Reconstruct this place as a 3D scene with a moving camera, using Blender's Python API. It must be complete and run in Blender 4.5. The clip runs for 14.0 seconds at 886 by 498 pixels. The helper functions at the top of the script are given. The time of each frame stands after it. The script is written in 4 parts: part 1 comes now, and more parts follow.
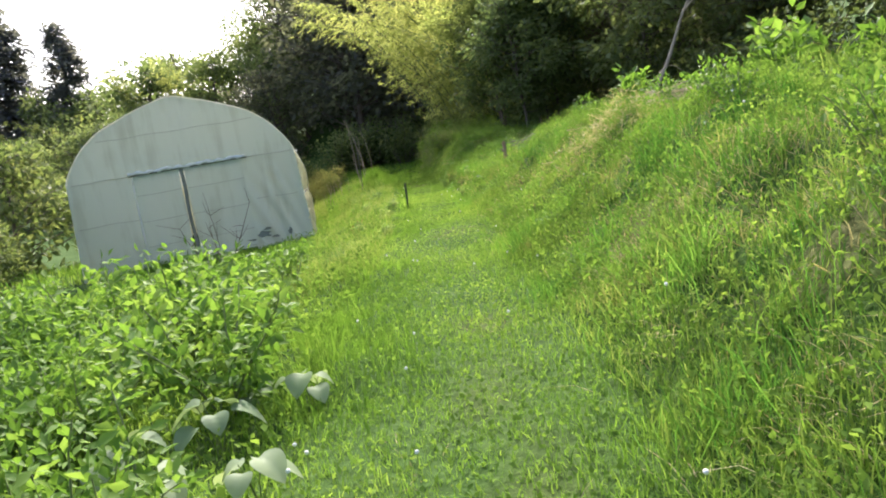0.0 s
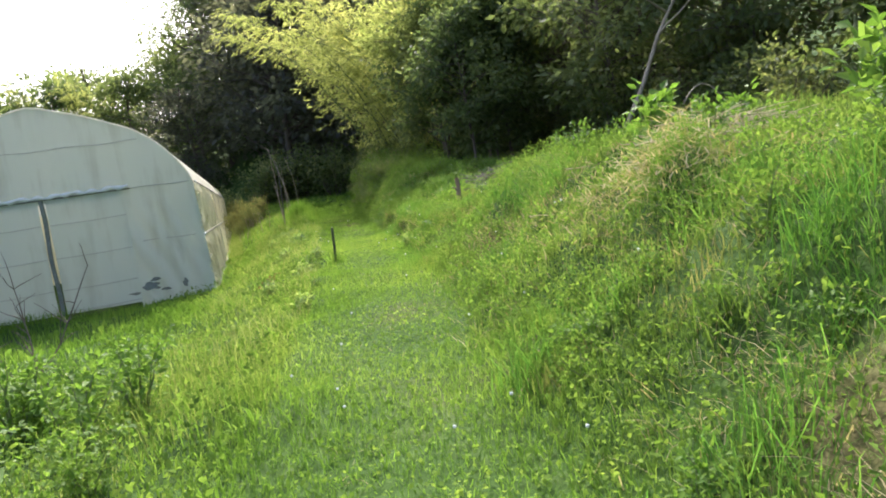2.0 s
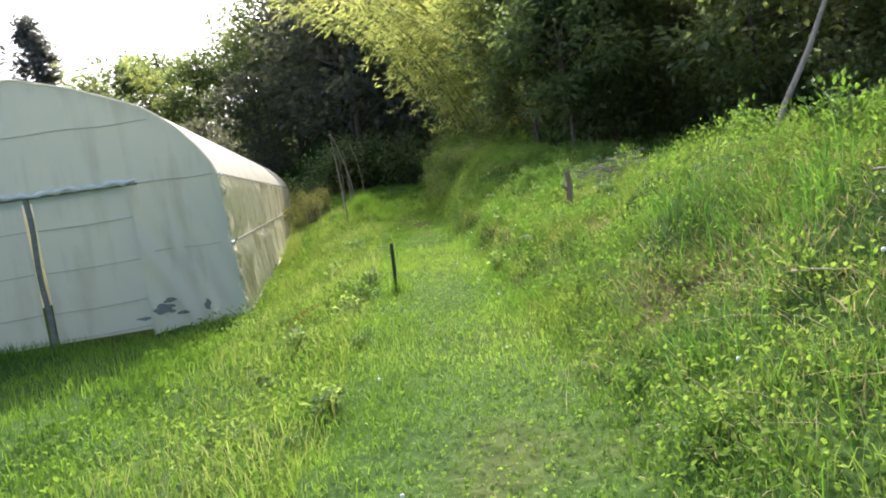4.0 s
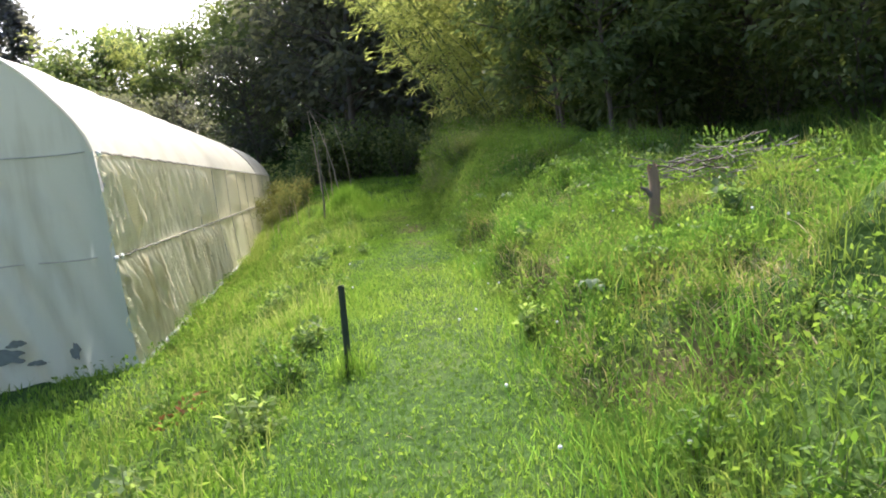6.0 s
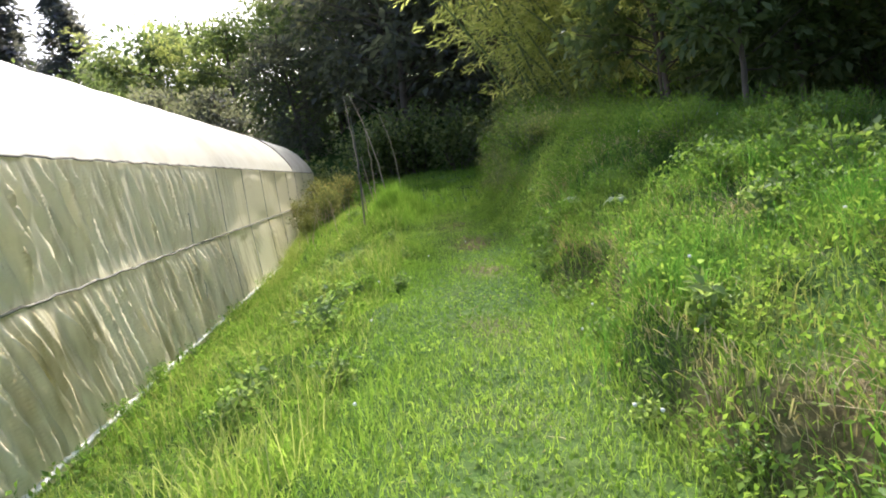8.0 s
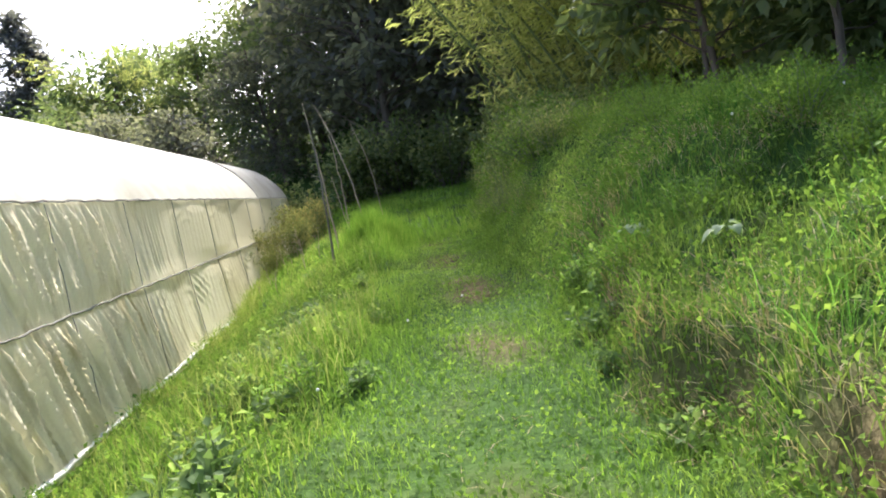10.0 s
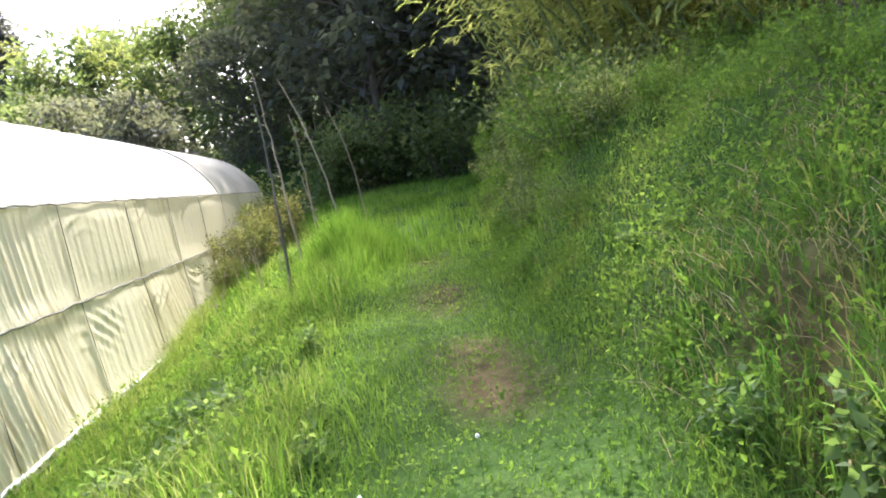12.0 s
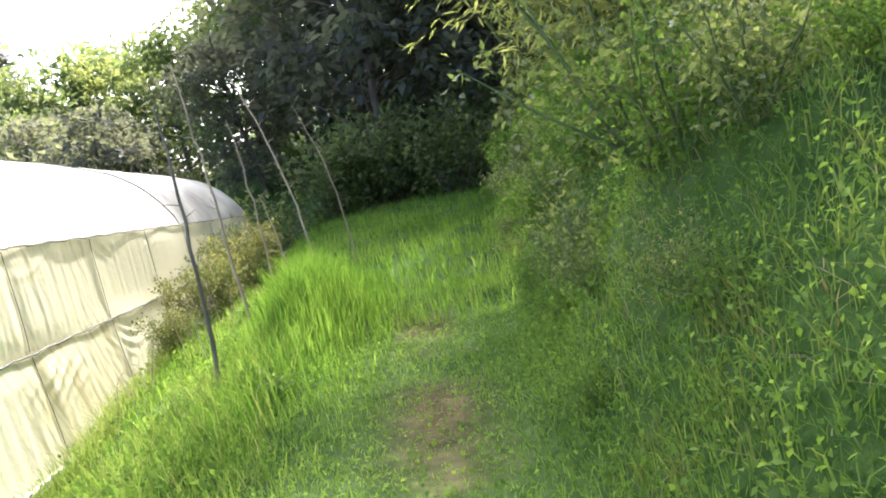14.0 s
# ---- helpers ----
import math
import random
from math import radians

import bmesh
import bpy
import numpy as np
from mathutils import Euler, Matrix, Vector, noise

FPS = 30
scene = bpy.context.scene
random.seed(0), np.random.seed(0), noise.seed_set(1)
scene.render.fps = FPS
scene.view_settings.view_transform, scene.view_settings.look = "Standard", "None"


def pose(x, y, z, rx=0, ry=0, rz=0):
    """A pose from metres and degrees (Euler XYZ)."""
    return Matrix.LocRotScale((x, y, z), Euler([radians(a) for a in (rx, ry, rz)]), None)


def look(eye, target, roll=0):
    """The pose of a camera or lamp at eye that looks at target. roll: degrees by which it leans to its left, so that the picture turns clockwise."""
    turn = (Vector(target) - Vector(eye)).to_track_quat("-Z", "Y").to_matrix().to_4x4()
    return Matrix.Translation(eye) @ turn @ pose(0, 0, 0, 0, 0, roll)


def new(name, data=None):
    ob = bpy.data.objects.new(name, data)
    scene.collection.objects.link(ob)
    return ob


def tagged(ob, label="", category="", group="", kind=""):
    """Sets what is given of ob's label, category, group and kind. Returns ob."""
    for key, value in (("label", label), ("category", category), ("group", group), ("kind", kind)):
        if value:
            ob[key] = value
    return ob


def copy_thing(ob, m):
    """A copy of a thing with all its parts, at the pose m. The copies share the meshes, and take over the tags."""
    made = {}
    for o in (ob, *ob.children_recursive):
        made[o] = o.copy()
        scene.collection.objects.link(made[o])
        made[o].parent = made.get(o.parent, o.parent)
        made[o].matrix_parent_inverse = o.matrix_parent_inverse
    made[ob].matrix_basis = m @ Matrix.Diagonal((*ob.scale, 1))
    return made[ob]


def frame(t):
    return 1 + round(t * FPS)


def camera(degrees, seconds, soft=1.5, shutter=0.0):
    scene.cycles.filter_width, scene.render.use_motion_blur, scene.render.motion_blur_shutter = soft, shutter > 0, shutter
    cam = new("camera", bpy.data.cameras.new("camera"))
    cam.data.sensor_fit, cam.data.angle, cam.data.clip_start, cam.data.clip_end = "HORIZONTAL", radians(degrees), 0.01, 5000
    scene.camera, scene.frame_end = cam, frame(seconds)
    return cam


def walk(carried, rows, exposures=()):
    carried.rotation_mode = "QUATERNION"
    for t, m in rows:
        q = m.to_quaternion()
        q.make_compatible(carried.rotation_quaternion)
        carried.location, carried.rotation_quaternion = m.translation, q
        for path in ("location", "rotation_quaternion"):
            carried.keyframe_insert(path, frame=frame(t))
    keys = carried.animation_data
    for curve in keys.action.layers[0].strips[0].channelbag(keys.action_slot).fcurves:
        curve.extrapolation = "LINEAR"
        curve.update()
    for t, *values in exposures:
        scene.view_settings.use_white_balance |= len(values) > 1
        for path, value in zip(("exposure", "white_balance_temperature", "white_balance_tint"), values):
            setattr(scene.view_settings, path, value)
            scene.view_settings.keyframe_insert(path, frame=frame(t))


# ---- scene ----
cam = camera(64.0, 14.0, soft=1.9)
PATH = [
    (0, (0.288, -15.727, 1.138), (0.605, -13.768, 0.894), -10.0),
    (0.5, (0.354, -15.09, 1.18), (0.507, -13.106, 0.976), -10.2),
    (1, (0.46, -14.384, 1.204), (0.648, -12.404, 0.998), -9.4),
    (1.5, (0.553, -13.681, 1.266), (0.997, -11.738, 1.104), -11.5),
    (2, (0.737, -12.912, 1.305), (1.256, -10.99, 1.112), -8.5),
    (2.5, (0.909, -12.141, 1.326), (1.411, -10.223, 1.062), -8.2),
    (3, (1.054, -11.319, 1.329), (1.441, -9.362, 1.18), -6.1),
    (3.5, (1.137, -10.559, 1.371), (1.457, -8.599, 1.131), -6.7),
    (4, (1.294, -9.82, 1.448), (1.607, -7.855, 1.247), -8.3),
    (6.5, (1.986, -5.789, 1.429), (2.298, -3.826, 1.203), -6.4),
    (7, (2.077, -5.047, 1.44), (2.295, -3.068, 1.248), -9.1),
    (7.5, (2.2, -4.357, 1.464), (2.364, -2.374, 1.262), -7.8),
    (8, (2.279, -3.631, 1.459), (2.421, -1.648, 1.235), -8.1),
    (10.5, (2.63, -0.542, 1.469), (2.803, 1.443, 1.298), -11.1),
    (11, (2.687, 0.136, 1.477), (2.891, 2.119, 1.312), -7.1),
    (11.5, (2.776, 0.845, 1.493), (2.995, 2.817, 1.247), -10.8),
    (12, (2.869, 1.495, 1.536), (3.035, 3.477, 1.322), -11.0),
    (12.5, (2.945, 2.172, 1.545), (3.114, 4.149, 1.294), -11.6),
    (13, (3.036, 2.817, 1.58), (3.172, 4.801, 1.37), -11.5),
    (13.5, (3.075, 3.498, 1.569), (3.151, 5.483, 1.331), -10.1),
    (14, (3.249, 3.919, 1.618), (3.378, 5.906, 1.438), -13.0),
]
walk(cam, [(t, look(eye, target, roll)) for t, eye, target, roll in PATH],
     [(0, 1.60, 6150, 14), (1, 1.52, 6020, 16), (3, 1.60, 6000, 16), (8, 1.58, 5950, 16), (11.0, 1.98, 5820, 17), (12.5, 2.22, 5820, 17), (13.5, 2.12, 5820, 17), (14, 2.42, 5820, 17)])

# ---- world, sun, exposure ----
SUN_AZ, SUN_EL = 11.0, 47.0         # degrees right of +y, above the horizon
world = bpy.data.worlds.new("world")
scene.world = world
world.use_nodes = True
wn, wl = world.node_tree.nodes, world.node_tree.links
sky = wn.new("ShaderNodeTexSky")
sky.sky_type, sky.sun_disc = "NISHITA", False
sky.sun_elevation, sky.sun_rotation = radians(SUN_EL), radians(SUN_AZ)
sky.air_density, sky.dust_density, sky.ozone_density = 1.0, 6.0, 0.6
wl.new(sky.outputs[0], wn["Background"].inputs[0])
wn["Background"].inputs[1].default_value = 0.15
sun = new("sun", bpy.data.lights.new("sun", "SUN"))
sun.data.energy, sun.data.angle, sun.data.color = 2.75, radians(1.5), (1.0, 0.93, 0.80)
_a, _e = radians(SUN_AZ), radians(SUN_EL)
sun.matrix_world = look((math.sin(_a) * math.cos(_e) * 60, math.cos(_a) * math.cos(_e) * 60, math.sin(_e) * 60), (0, 0, 0))


# ---- materials ----
def material(name):
    m = bpy.data.materials.new(name)
    m.use_nodes = True
    m.node_tree.nodes.clear()
    return m, m.node_tree.nodes, m.node_tree.links


def ramp_node(n, stops):
    r = n.new("ShaderNodeValToRGB")
    while len(r.color_ramp.elements) < len(stops):
        r.color_ramp.elements.new(0.5)
    for el, (p, c) in zip(r.color_ramp.elements, stops):
        el.position, el.color = p, (*c, 1)
    return r


def noise_node(n, l, scale, detail=3.0, vec=None, rough=0.55):
    t = n.new("ShaderNodeTexNoise")
    t.inputs["Scale"].default_value, t.inputs["Detail"].default_value, t.inputs["Roughness"].default_value = scale, detail, rough
    if vec is not None:
        l.new(vec, t.inputs["Vector"])
    return t


def mix_rgb(n, l, fac, a, b, blend="MIX"):
    m = n.new("ShaderNodeMix")
    m.data_type, m.blend_type = "RGBA", blend
    for value, socket in ((fac, m.inputs[0]), (a, m.inputs[6]), (b, m.inputs[7])):
        if isinstance(value, (int, float)):
            socket.default_value = value
        elif isinstance(value, tuple):
            socket.default_value = (*value, 1)
        else:
            l.new(value, socket)
    return m.outputs[2]


def place_node(n):
    return n.new("ShaderNodeNewGeometry")


def leafy(name, dark, mid, light, through_share=0.45, patch=0.35, dry=None, gloss=0.0, cast=(1.2, 1.0, 1.7)):
    """Foliage: each leaf its own tone, patches at metre scale, light shining through."""
    m, n, l = material(name)
    g = place_node(n)
    # The default cast greys the greens, a slight haze put into the leaf colours.
    dark, mid, light = (tuple(c * k for c, k in zip(tone, cast)) for tone in (dark, mid, light))
    r = ramp_node(n, [(0.0, dark), (0.5, mid), (0.95, light)])
    big = noise_node(n, l, patch, 2.0, g.outputs["Position"])
    mixer = n.new("ShaderNodeMath")
    mixer.operation = "MULTIPLY_ADD"
    mixer.inputs[1].default_value = 0.5
    l.new(g.outputs["Random Per Island"], mixer.inputs[0])
    sh = n.new("ShaderNodeMath")
    sh.operation = "MULTIPLY_ADD"
    sh.inputs[1].default_value, sh.inputs[2].default_value = 1.5, -0.5
    l.new(big.outputs[0], sh.inputs[0])
    l.new(sh.outputs[0], mixer.inputs[2])
    l.new(mixer.outputs[0], r.inputs[0])
    col = r.outputs[0]
    if dry:
        spot = noise_node(n, l, 1.3, 3.0, g.outputs["Position"])
        rr = ramp_node(n, [(0.58, (0, 0, 0)), (0.74, (1, 1, 1))])
        l.new(spot.outputs[0], rr.inputs[0])
        col = mix_rgb(n, l, rr.outputs[0], col, dry)
    if gloss:
        b = n.new("ShaderNodeBsdfPrincipled")
        l.new(col, b.inputs["Base Color"])
        b.inputs["Roughness"].default_value = 0.55
        b.inputs["Specular IOR Level"].default_value = gloss
    else:
        b = n.new("ShaderNodeBsdfDiffuse")
        l.new(col, b.inputs["Color"])
    t = n.new("ShaderNodeBsdfTranslucent")
    l.new(mix_rgb(n, l, 1.0, col, (1.5, 1.5, 0.85), "MULTIPLY"), t.inputs[0])
    x = n.new("ShaderNodeMixShader")
    x.inputs[0].default_value = through_share
    l.new(b.outputs[0], x.inputs[1])
    l.new(t.outputs[0], x.inputs[2])
    o = n.new("ShaderNodeOutputMaterial")
    l.new(x.outputs[0], o.inputs[0])
    return m


def solid(name, a, b, scale=8.0, rough=0.7, stretch=(1, 1, 1), bump=0.2, metal=0.0):
    """A plain surface with grain at two scales."""
    m, n, l = material(name)
    g = place_node(n)
    mp = n.new("ShaderNodeMapping")
    mp.inputs["Scale"].default_value = stretch
    l.new(g.outputs["Position"], mp.inputs[0])
    one, two = noise_node(n, l, scale, 5.0, mp.outputs[0]), noise_node(n, l, scale * 0.17, 2.0, g.outputs["Position"])
    r = ramp_node(n, [(0.3, a), (0.7, b)])
    l.new(mix_rgb(n, l, 0.4, one.outputs[0], two.outputs[0]), r.inputs[0])
    p = n.new("ShaderNodeBsdfPrincipled")
    l.new(r.outputs[0], p.inputs["Base Color"])
    p.inputs["Roughness"].default_value, p.inputs["Metallic"].default_value = rough, metal
    bp = n.new("ShaderNodeBump")
    bp.inputs["Strength"].default_value = bump
    bp.inputs["Distance"].default_value = 0.02
    l.new(one.outputs[0], bp.inputs["Height"])
    l.new(bp.outputs[0], p.inputs["Normal"])
    o = n.new("ShaderNodeOutputMaterial")
    l.new(p.outputs[0], o.inputs[0])
    return m


def film(name, paler, dirty, share, streak=(9, 9, 0.6), amount=(0.5, 0.75), lines=0.0, panels=False):
    """Weathered plastic film that lets light through, with stains that run down it."""
    m, n, l = material(name)
    g = place_node(n)
    mp = n.new("ShaderNodeMapping")
    mp.inputs["Scale"].default_value = streak
    l.new(g.outputs["Position"], mp.inputs[0])
    s1 = noise_node(n, l, 1.0, 4.0, mp.outputs[0])
    s2 = noise_node(n, l, 1.1, 3.0, g.outputs["Position"])
    add = mix_rgb(n, l, 0.45, s1.outputs[0], s2.outputs[0])
    # Streaks along the pleats' slant: dirt, plus fold light and shade as colour.
    if lines:
        mp2 = n.new("ShaderNodeMapping")
        mp2.vector_type = "TEXTURE"
        mp2.inputs["Rotation"].default_value = (radians(22), 0, 0)
        mp2.inputs["Scale"].default_value = (0.2, 0.075, 1.5)
        l.new(g.outputs["Position"], mp2.inputs[0])
        s3 = noise_node(n, l, 1.0, 3.0, mp2.outputs[0])
        add = mix_rgb(n, l, lines, add, s3.outputs[0])
    r = ramp_node(n, [(amount[0], paler), (amount[1], dirty)])
    # fresh lightens newer lengths, and the upper curtain as if better lit
    if panels:
        fresh = n.new("ShaderNodeAttribute")
        fresh.attribute_name = "fresh"
        less = n.new("ShaderNodeMath")
        less.operation = "SUBTRACT"
        l.new(add, less.inputs[0])
        l.new(fresh.outputs["Fac"], less.inputs[1])
        add = less.outputs[0]
    l.new(add, r.inputs[0])
    p = n.new("ShaderNodeBsdfPrincipled")
    p.inputs["Roughness"].default_value = 0.3
    p.inputs["Specular IOR Level"].default_value = 0.3
    l.new(r.outputs[0], p.inputs["Base Color"])
    fine = noise_node(n, l, 14.0, 3.0, g.outputs["Position"])
    bp = n.new("ShaderNodeBump")
    bp.inputs["Strength"].default_value, bp.inputs["Distance"].default_value = 0.25, 0.02
    l.new(fine.outputs[0], bp.inputs["Height"])
    l.new(bp.outputs[0], p.inputs["Normal"])
    t = n.new("ShaderNodeBsdfTranslucent")
    l.new(r.outputs[0], t.inputs[0])
    x = n.new("ShaderNodeMixShader")
    x.inputs[0].default_value = share
    l.new(p.outputs[0], x.inputs[1])
    l.new(t.outputs[0], x.inputs[2])
    o = n.new("ShaderNodeOutputMaterial")
    l.new(x.outputs[0], o.inputs[0])
    return m


M_GRASS = leafy("grass", (0.045, 0.115, 0.012), (0.105, 0.225, 0.022), (0.20, 0.33, 0.045), 0.48, 0.5)
M_BANKGRASS = leafy("bank_grass", (0.045, 0.10, 0.012), (0.10, 0.19, 0.026), (0.18, 0.27, 0.05), 0.45, 0.6, dry=(0.26, 0.23, 0.11))
M_TUSSOCK = leafy("tussock_blade", (0.03, 0.10, 0.012), (0.065, 0.18, 0.02), (0.13, 0.27, 0.035), 0.48, 0.6)
M_STRAW = leafy("straw", (0.22, 0.18, 0.09), (0.34, 0.29, 0.17), (0.48, 0.43, 0.28), 0.25, 0.8, cast=(1, 1, 1))
M_CLOVER = leafy("clover", (0.05, 0.11, 0.02), (0.10, 0.20, 0.036), (0.17, 0.29, 0.06), 0.45, 0.7, cast=(1.2, 1, 1.1))
M_WEED = leafy("weed_leaf", (0.045, 0.11, 0.012), (0.09, 0.20, 0.02), (0.18, 0.31, 0.045), 0.46, 0.6, gloss=0.15)
M_HERB = leafy("herb_leaf", (0.065, 0.13, 0.04), (0.12, 0.21, 0.065), (0.22, 0.32, 0.10), 0.55, 0.8, gloss=0.1, cast=(1.15, 1, 1.2))
M_SEDGE = leafy("verge_grass", (0.10, 0.15, 0.03), (0.19, 0.24, 0.06), (0.32, 0.35, 0.13), 0.45, 0.6, cast=(1, 1, 1.2))
M_PALE = leafy("pale_leaf", (0.10, 0.18, 0.05), (0.16, 0.26, 0.085), (0.23, 0.33, 0.12), 0.4, 0.8, gloss=0.15)
M_BUSH = leafy("bush_leaf", (0.045, 0.08, 0.02), (0.095, 0.15, 0.034), (0.20, 0.26, 0.07), 0.52, 0.5, gloss=0.15)
M_SHRUB = leafy("shrub_leaf", (0.065, 0.10, 0.025), (0.13, 0.165, 0.04), (0.23, 0.25, 0.065), 0.4, 0.6)
# Paler and greyer than the leaves: the wood's haze is put into this colour.
M_FOREST = leafy("hazed_forest_leaf", (0.07, 0.09, 0.06), (0.10, 0.125, 0.075), (0.14, 0.175, 0.095), 0.6, 0.25, gloss=0.1, cast=(1.2, 1, 1.4))
M_BROAD = leafy("broad_leaf", (0.06, 0.11, 0.03), (0.11, 0.17, 0.045), (0.18, 0.25, 0.075), 0.56, 0.25, gloss=0.15)
M_BAMBOO = leafy("bamboo_leaf", (0.13, 0.17, 0.05), (0.24, 0.285, 0.10), (0.38, 0.40, 0.17), 0.66, 0.3, cast=(1.05, 1, 1.2))
# Needle green lightened towards grey-blue, standing in for distant haze.
M_PINE = leafy("hazed_needle", (0.08, 0.10, 0.075), (0.11, 0.135, 0.095), (0.14, 0.165, 0.115), 0.5, 0.3, gloss=0.2)
M_BARK = solid("bark", (0.06, 0.045, 0.035), (0.16, 0.13, 0.10), 14.0, 0.9, (1, 1, 0.2), 0.6)
M_STEM = solid("green_stem", (0.06, 0.10, 0.03), (0.14, 0.18, 0.06), 10.0, 0.6)
M_CANE = solid("dry_cane", (0.20, 0.15, 0.10), (0.42, 0.35, 0.26), 20.0, 0.8, (1, 1, 0.2))
M_REED = solid("dry_reed", (0.36, 0.30, 0.18), (0.58, 0.50, 0.34), 18.0, 0.8, (1, 1, 0.3))
M_DARKCANE = solid("weathered_cane", (0.07, 0.065, 0.05), (0.17, 0.16, 0.12), 20.0, 0.8, (1, 1, 0.2))
M_PIPE = solid("galvanised_pipe", (0.35, 0.36, 0.35), (0.55, 0.56, 0.54), 12.0, 0.45, metal=0.7)
M_STUMP = solid("stump_bark", (0.12, 0.08, 0.05), (0.30, 0.20, 0.13), 16.0, 0.9, (1, 1, 0.25), 0.6)
M_LITTER = leafy("dead_leaf", (0.10, 0.045, 0.02), (0.20, 0.10, 0.05), (0.34, 0.2, 0.1), 0.2, 0.8, cast=(1, 1, 1))
M_POST = solid("green_post", (0.02, 0.035, 0.02), (0.06, 0.07, 0.04), 18.0, 0.6)
M_CUT = solid("cut_wood", (0.28, 0.17, 0.09), (0.48, 0.33, 0.2), 25.0, 0.8)
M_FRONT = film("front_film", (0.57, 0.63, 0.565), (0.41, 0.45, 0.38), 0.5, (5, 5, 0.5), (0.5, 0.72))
M_ROOF = film("roof_film", (0.82, 0.80, 0.68), (0.66, 0.62, 0.46), 0.3, (1.5, 1.5, 1.5), (0.48, 0.75))
M_SIDE = film("side_film", (0.90, 0.84, 0.60), (0.42, 0.36, 0.16), 0.22, (7, 7, 0.35), (0.48, 0.68), 0.5, True)
M_FARROOF = film("far_roof_film", (0.60, 0.60, 0.55), (0.40, 0.38, 0.30), 0.4, (1.5, 4, 1.5), (0.45, 0.7))
M_FAINT = solid("pale_seam", (0.30, 0.33, 0.30), (0.44, 0.47, 0.43), 30.0, 0.7)
M_SEAM = solid("seam_cord", (0.10, 0.10, 0.08), (0.26, 0.25, 0.20), 30.0, 0.8)
M_RAG = film("gathered_film", (0.82, 0.83, 0.78), (0.5, 0.52, 0.44), 0.3, (8, 8, 8), (0.5, 0.75))
M_FLOWER = solid("petal", (0.6, 0.6, 0.55), (0.82, 0.82, 0.78), 60.0, 0.8)
M_MOULD = solid("mould", (0.10, 0.11, 0.09), (0.22, 0.24, 0.2), 12.0, 0.9)


def ground_material():
    m, n, l = material("meadow_soil")
    g = place_node(n)
    big, fine = noise_node(n, l, 0.45, 4.0, g.outputs["Position"]), noise_node(n, l, 9.0, 5.0, g.outputs["Position"])
    r = ramp_node(n, [(0.25, (0.022, 0.043, 0.01)), (0.5, (0.04, 0.08, 0.015)), (0.72, (0.07, 0.105, 0.028)), (0.9, (0.12, 0.10, 0.052))])
    l.new(mix_rgb(n, l, 0.5, big.outputs[0], fine.outputs[0]), r.inputs[0])
    worn = n.new("ShaderNodeAttribute")
    worn.attribute_name = "worn"
    soil = ramp_node(n, [(0.35, (0.07, 0.05, 0.024)), (0.7, (0.165, 0.12, 0.062))])
    l.new(fine.outputs[0], soil.inputs[0])
    p = n.new("ShaderNodeBsdfPrincipled")
    p.inputs["Roughness"].default_value = 0.95
    p.inputs["Specular IOR Level"].default_value = 0.1
    l.new(mix_rgb(n, l, worn.outputs["Fac"], r.outputs[0], soil.outputs[0]), p.inputs["Base Color"])
    bp = n.new("ShaderNodeBump")
    bp.inputs["Strength"].default_value, bp.inputs["Distance"].default_value = 0.8, 0.06
    l.new(fine.outputs[0], bp.inputs["Height"])
    l.new(bp.outputs[0], p.inputs["Normal"])
    o = n.new("ShaderNodeOutputMaterial")
    l.new(p.outputs[0], o.inputs[0])
    return m


M_GROUND = ground_material()

# ---- the lie of the land ----
PY = np.array([-40, -16, -10, -6, -3, 0, 4, 9, 13, 20, 40.0])
PX = np.array([-2.0, 0.3, 1.3, 1.95, 2.35, 2.7, 3.15, 3.25, 3.0, 2.8, 2.8])
PZ = np.array([-0.1, 0.0, 0.12, 0.27, 0.34, 0.38, 0.50, 0.62, 0.78, 1.15, 2.2])


def step01(v, a, b):
    t = np.clip((v - a) / (b - a), 0, 1)
    return t * t * (3 - 2 * t)


def wave(x, y, s, k):
    return np.sin(x * s + 1.3 * k + 0.7 * np.sin(y * s * 0.8 + k)) * np.sin(y * s * 1.1 + 2.1 * k + 0.6 * np.sin(x * s * 0.9))


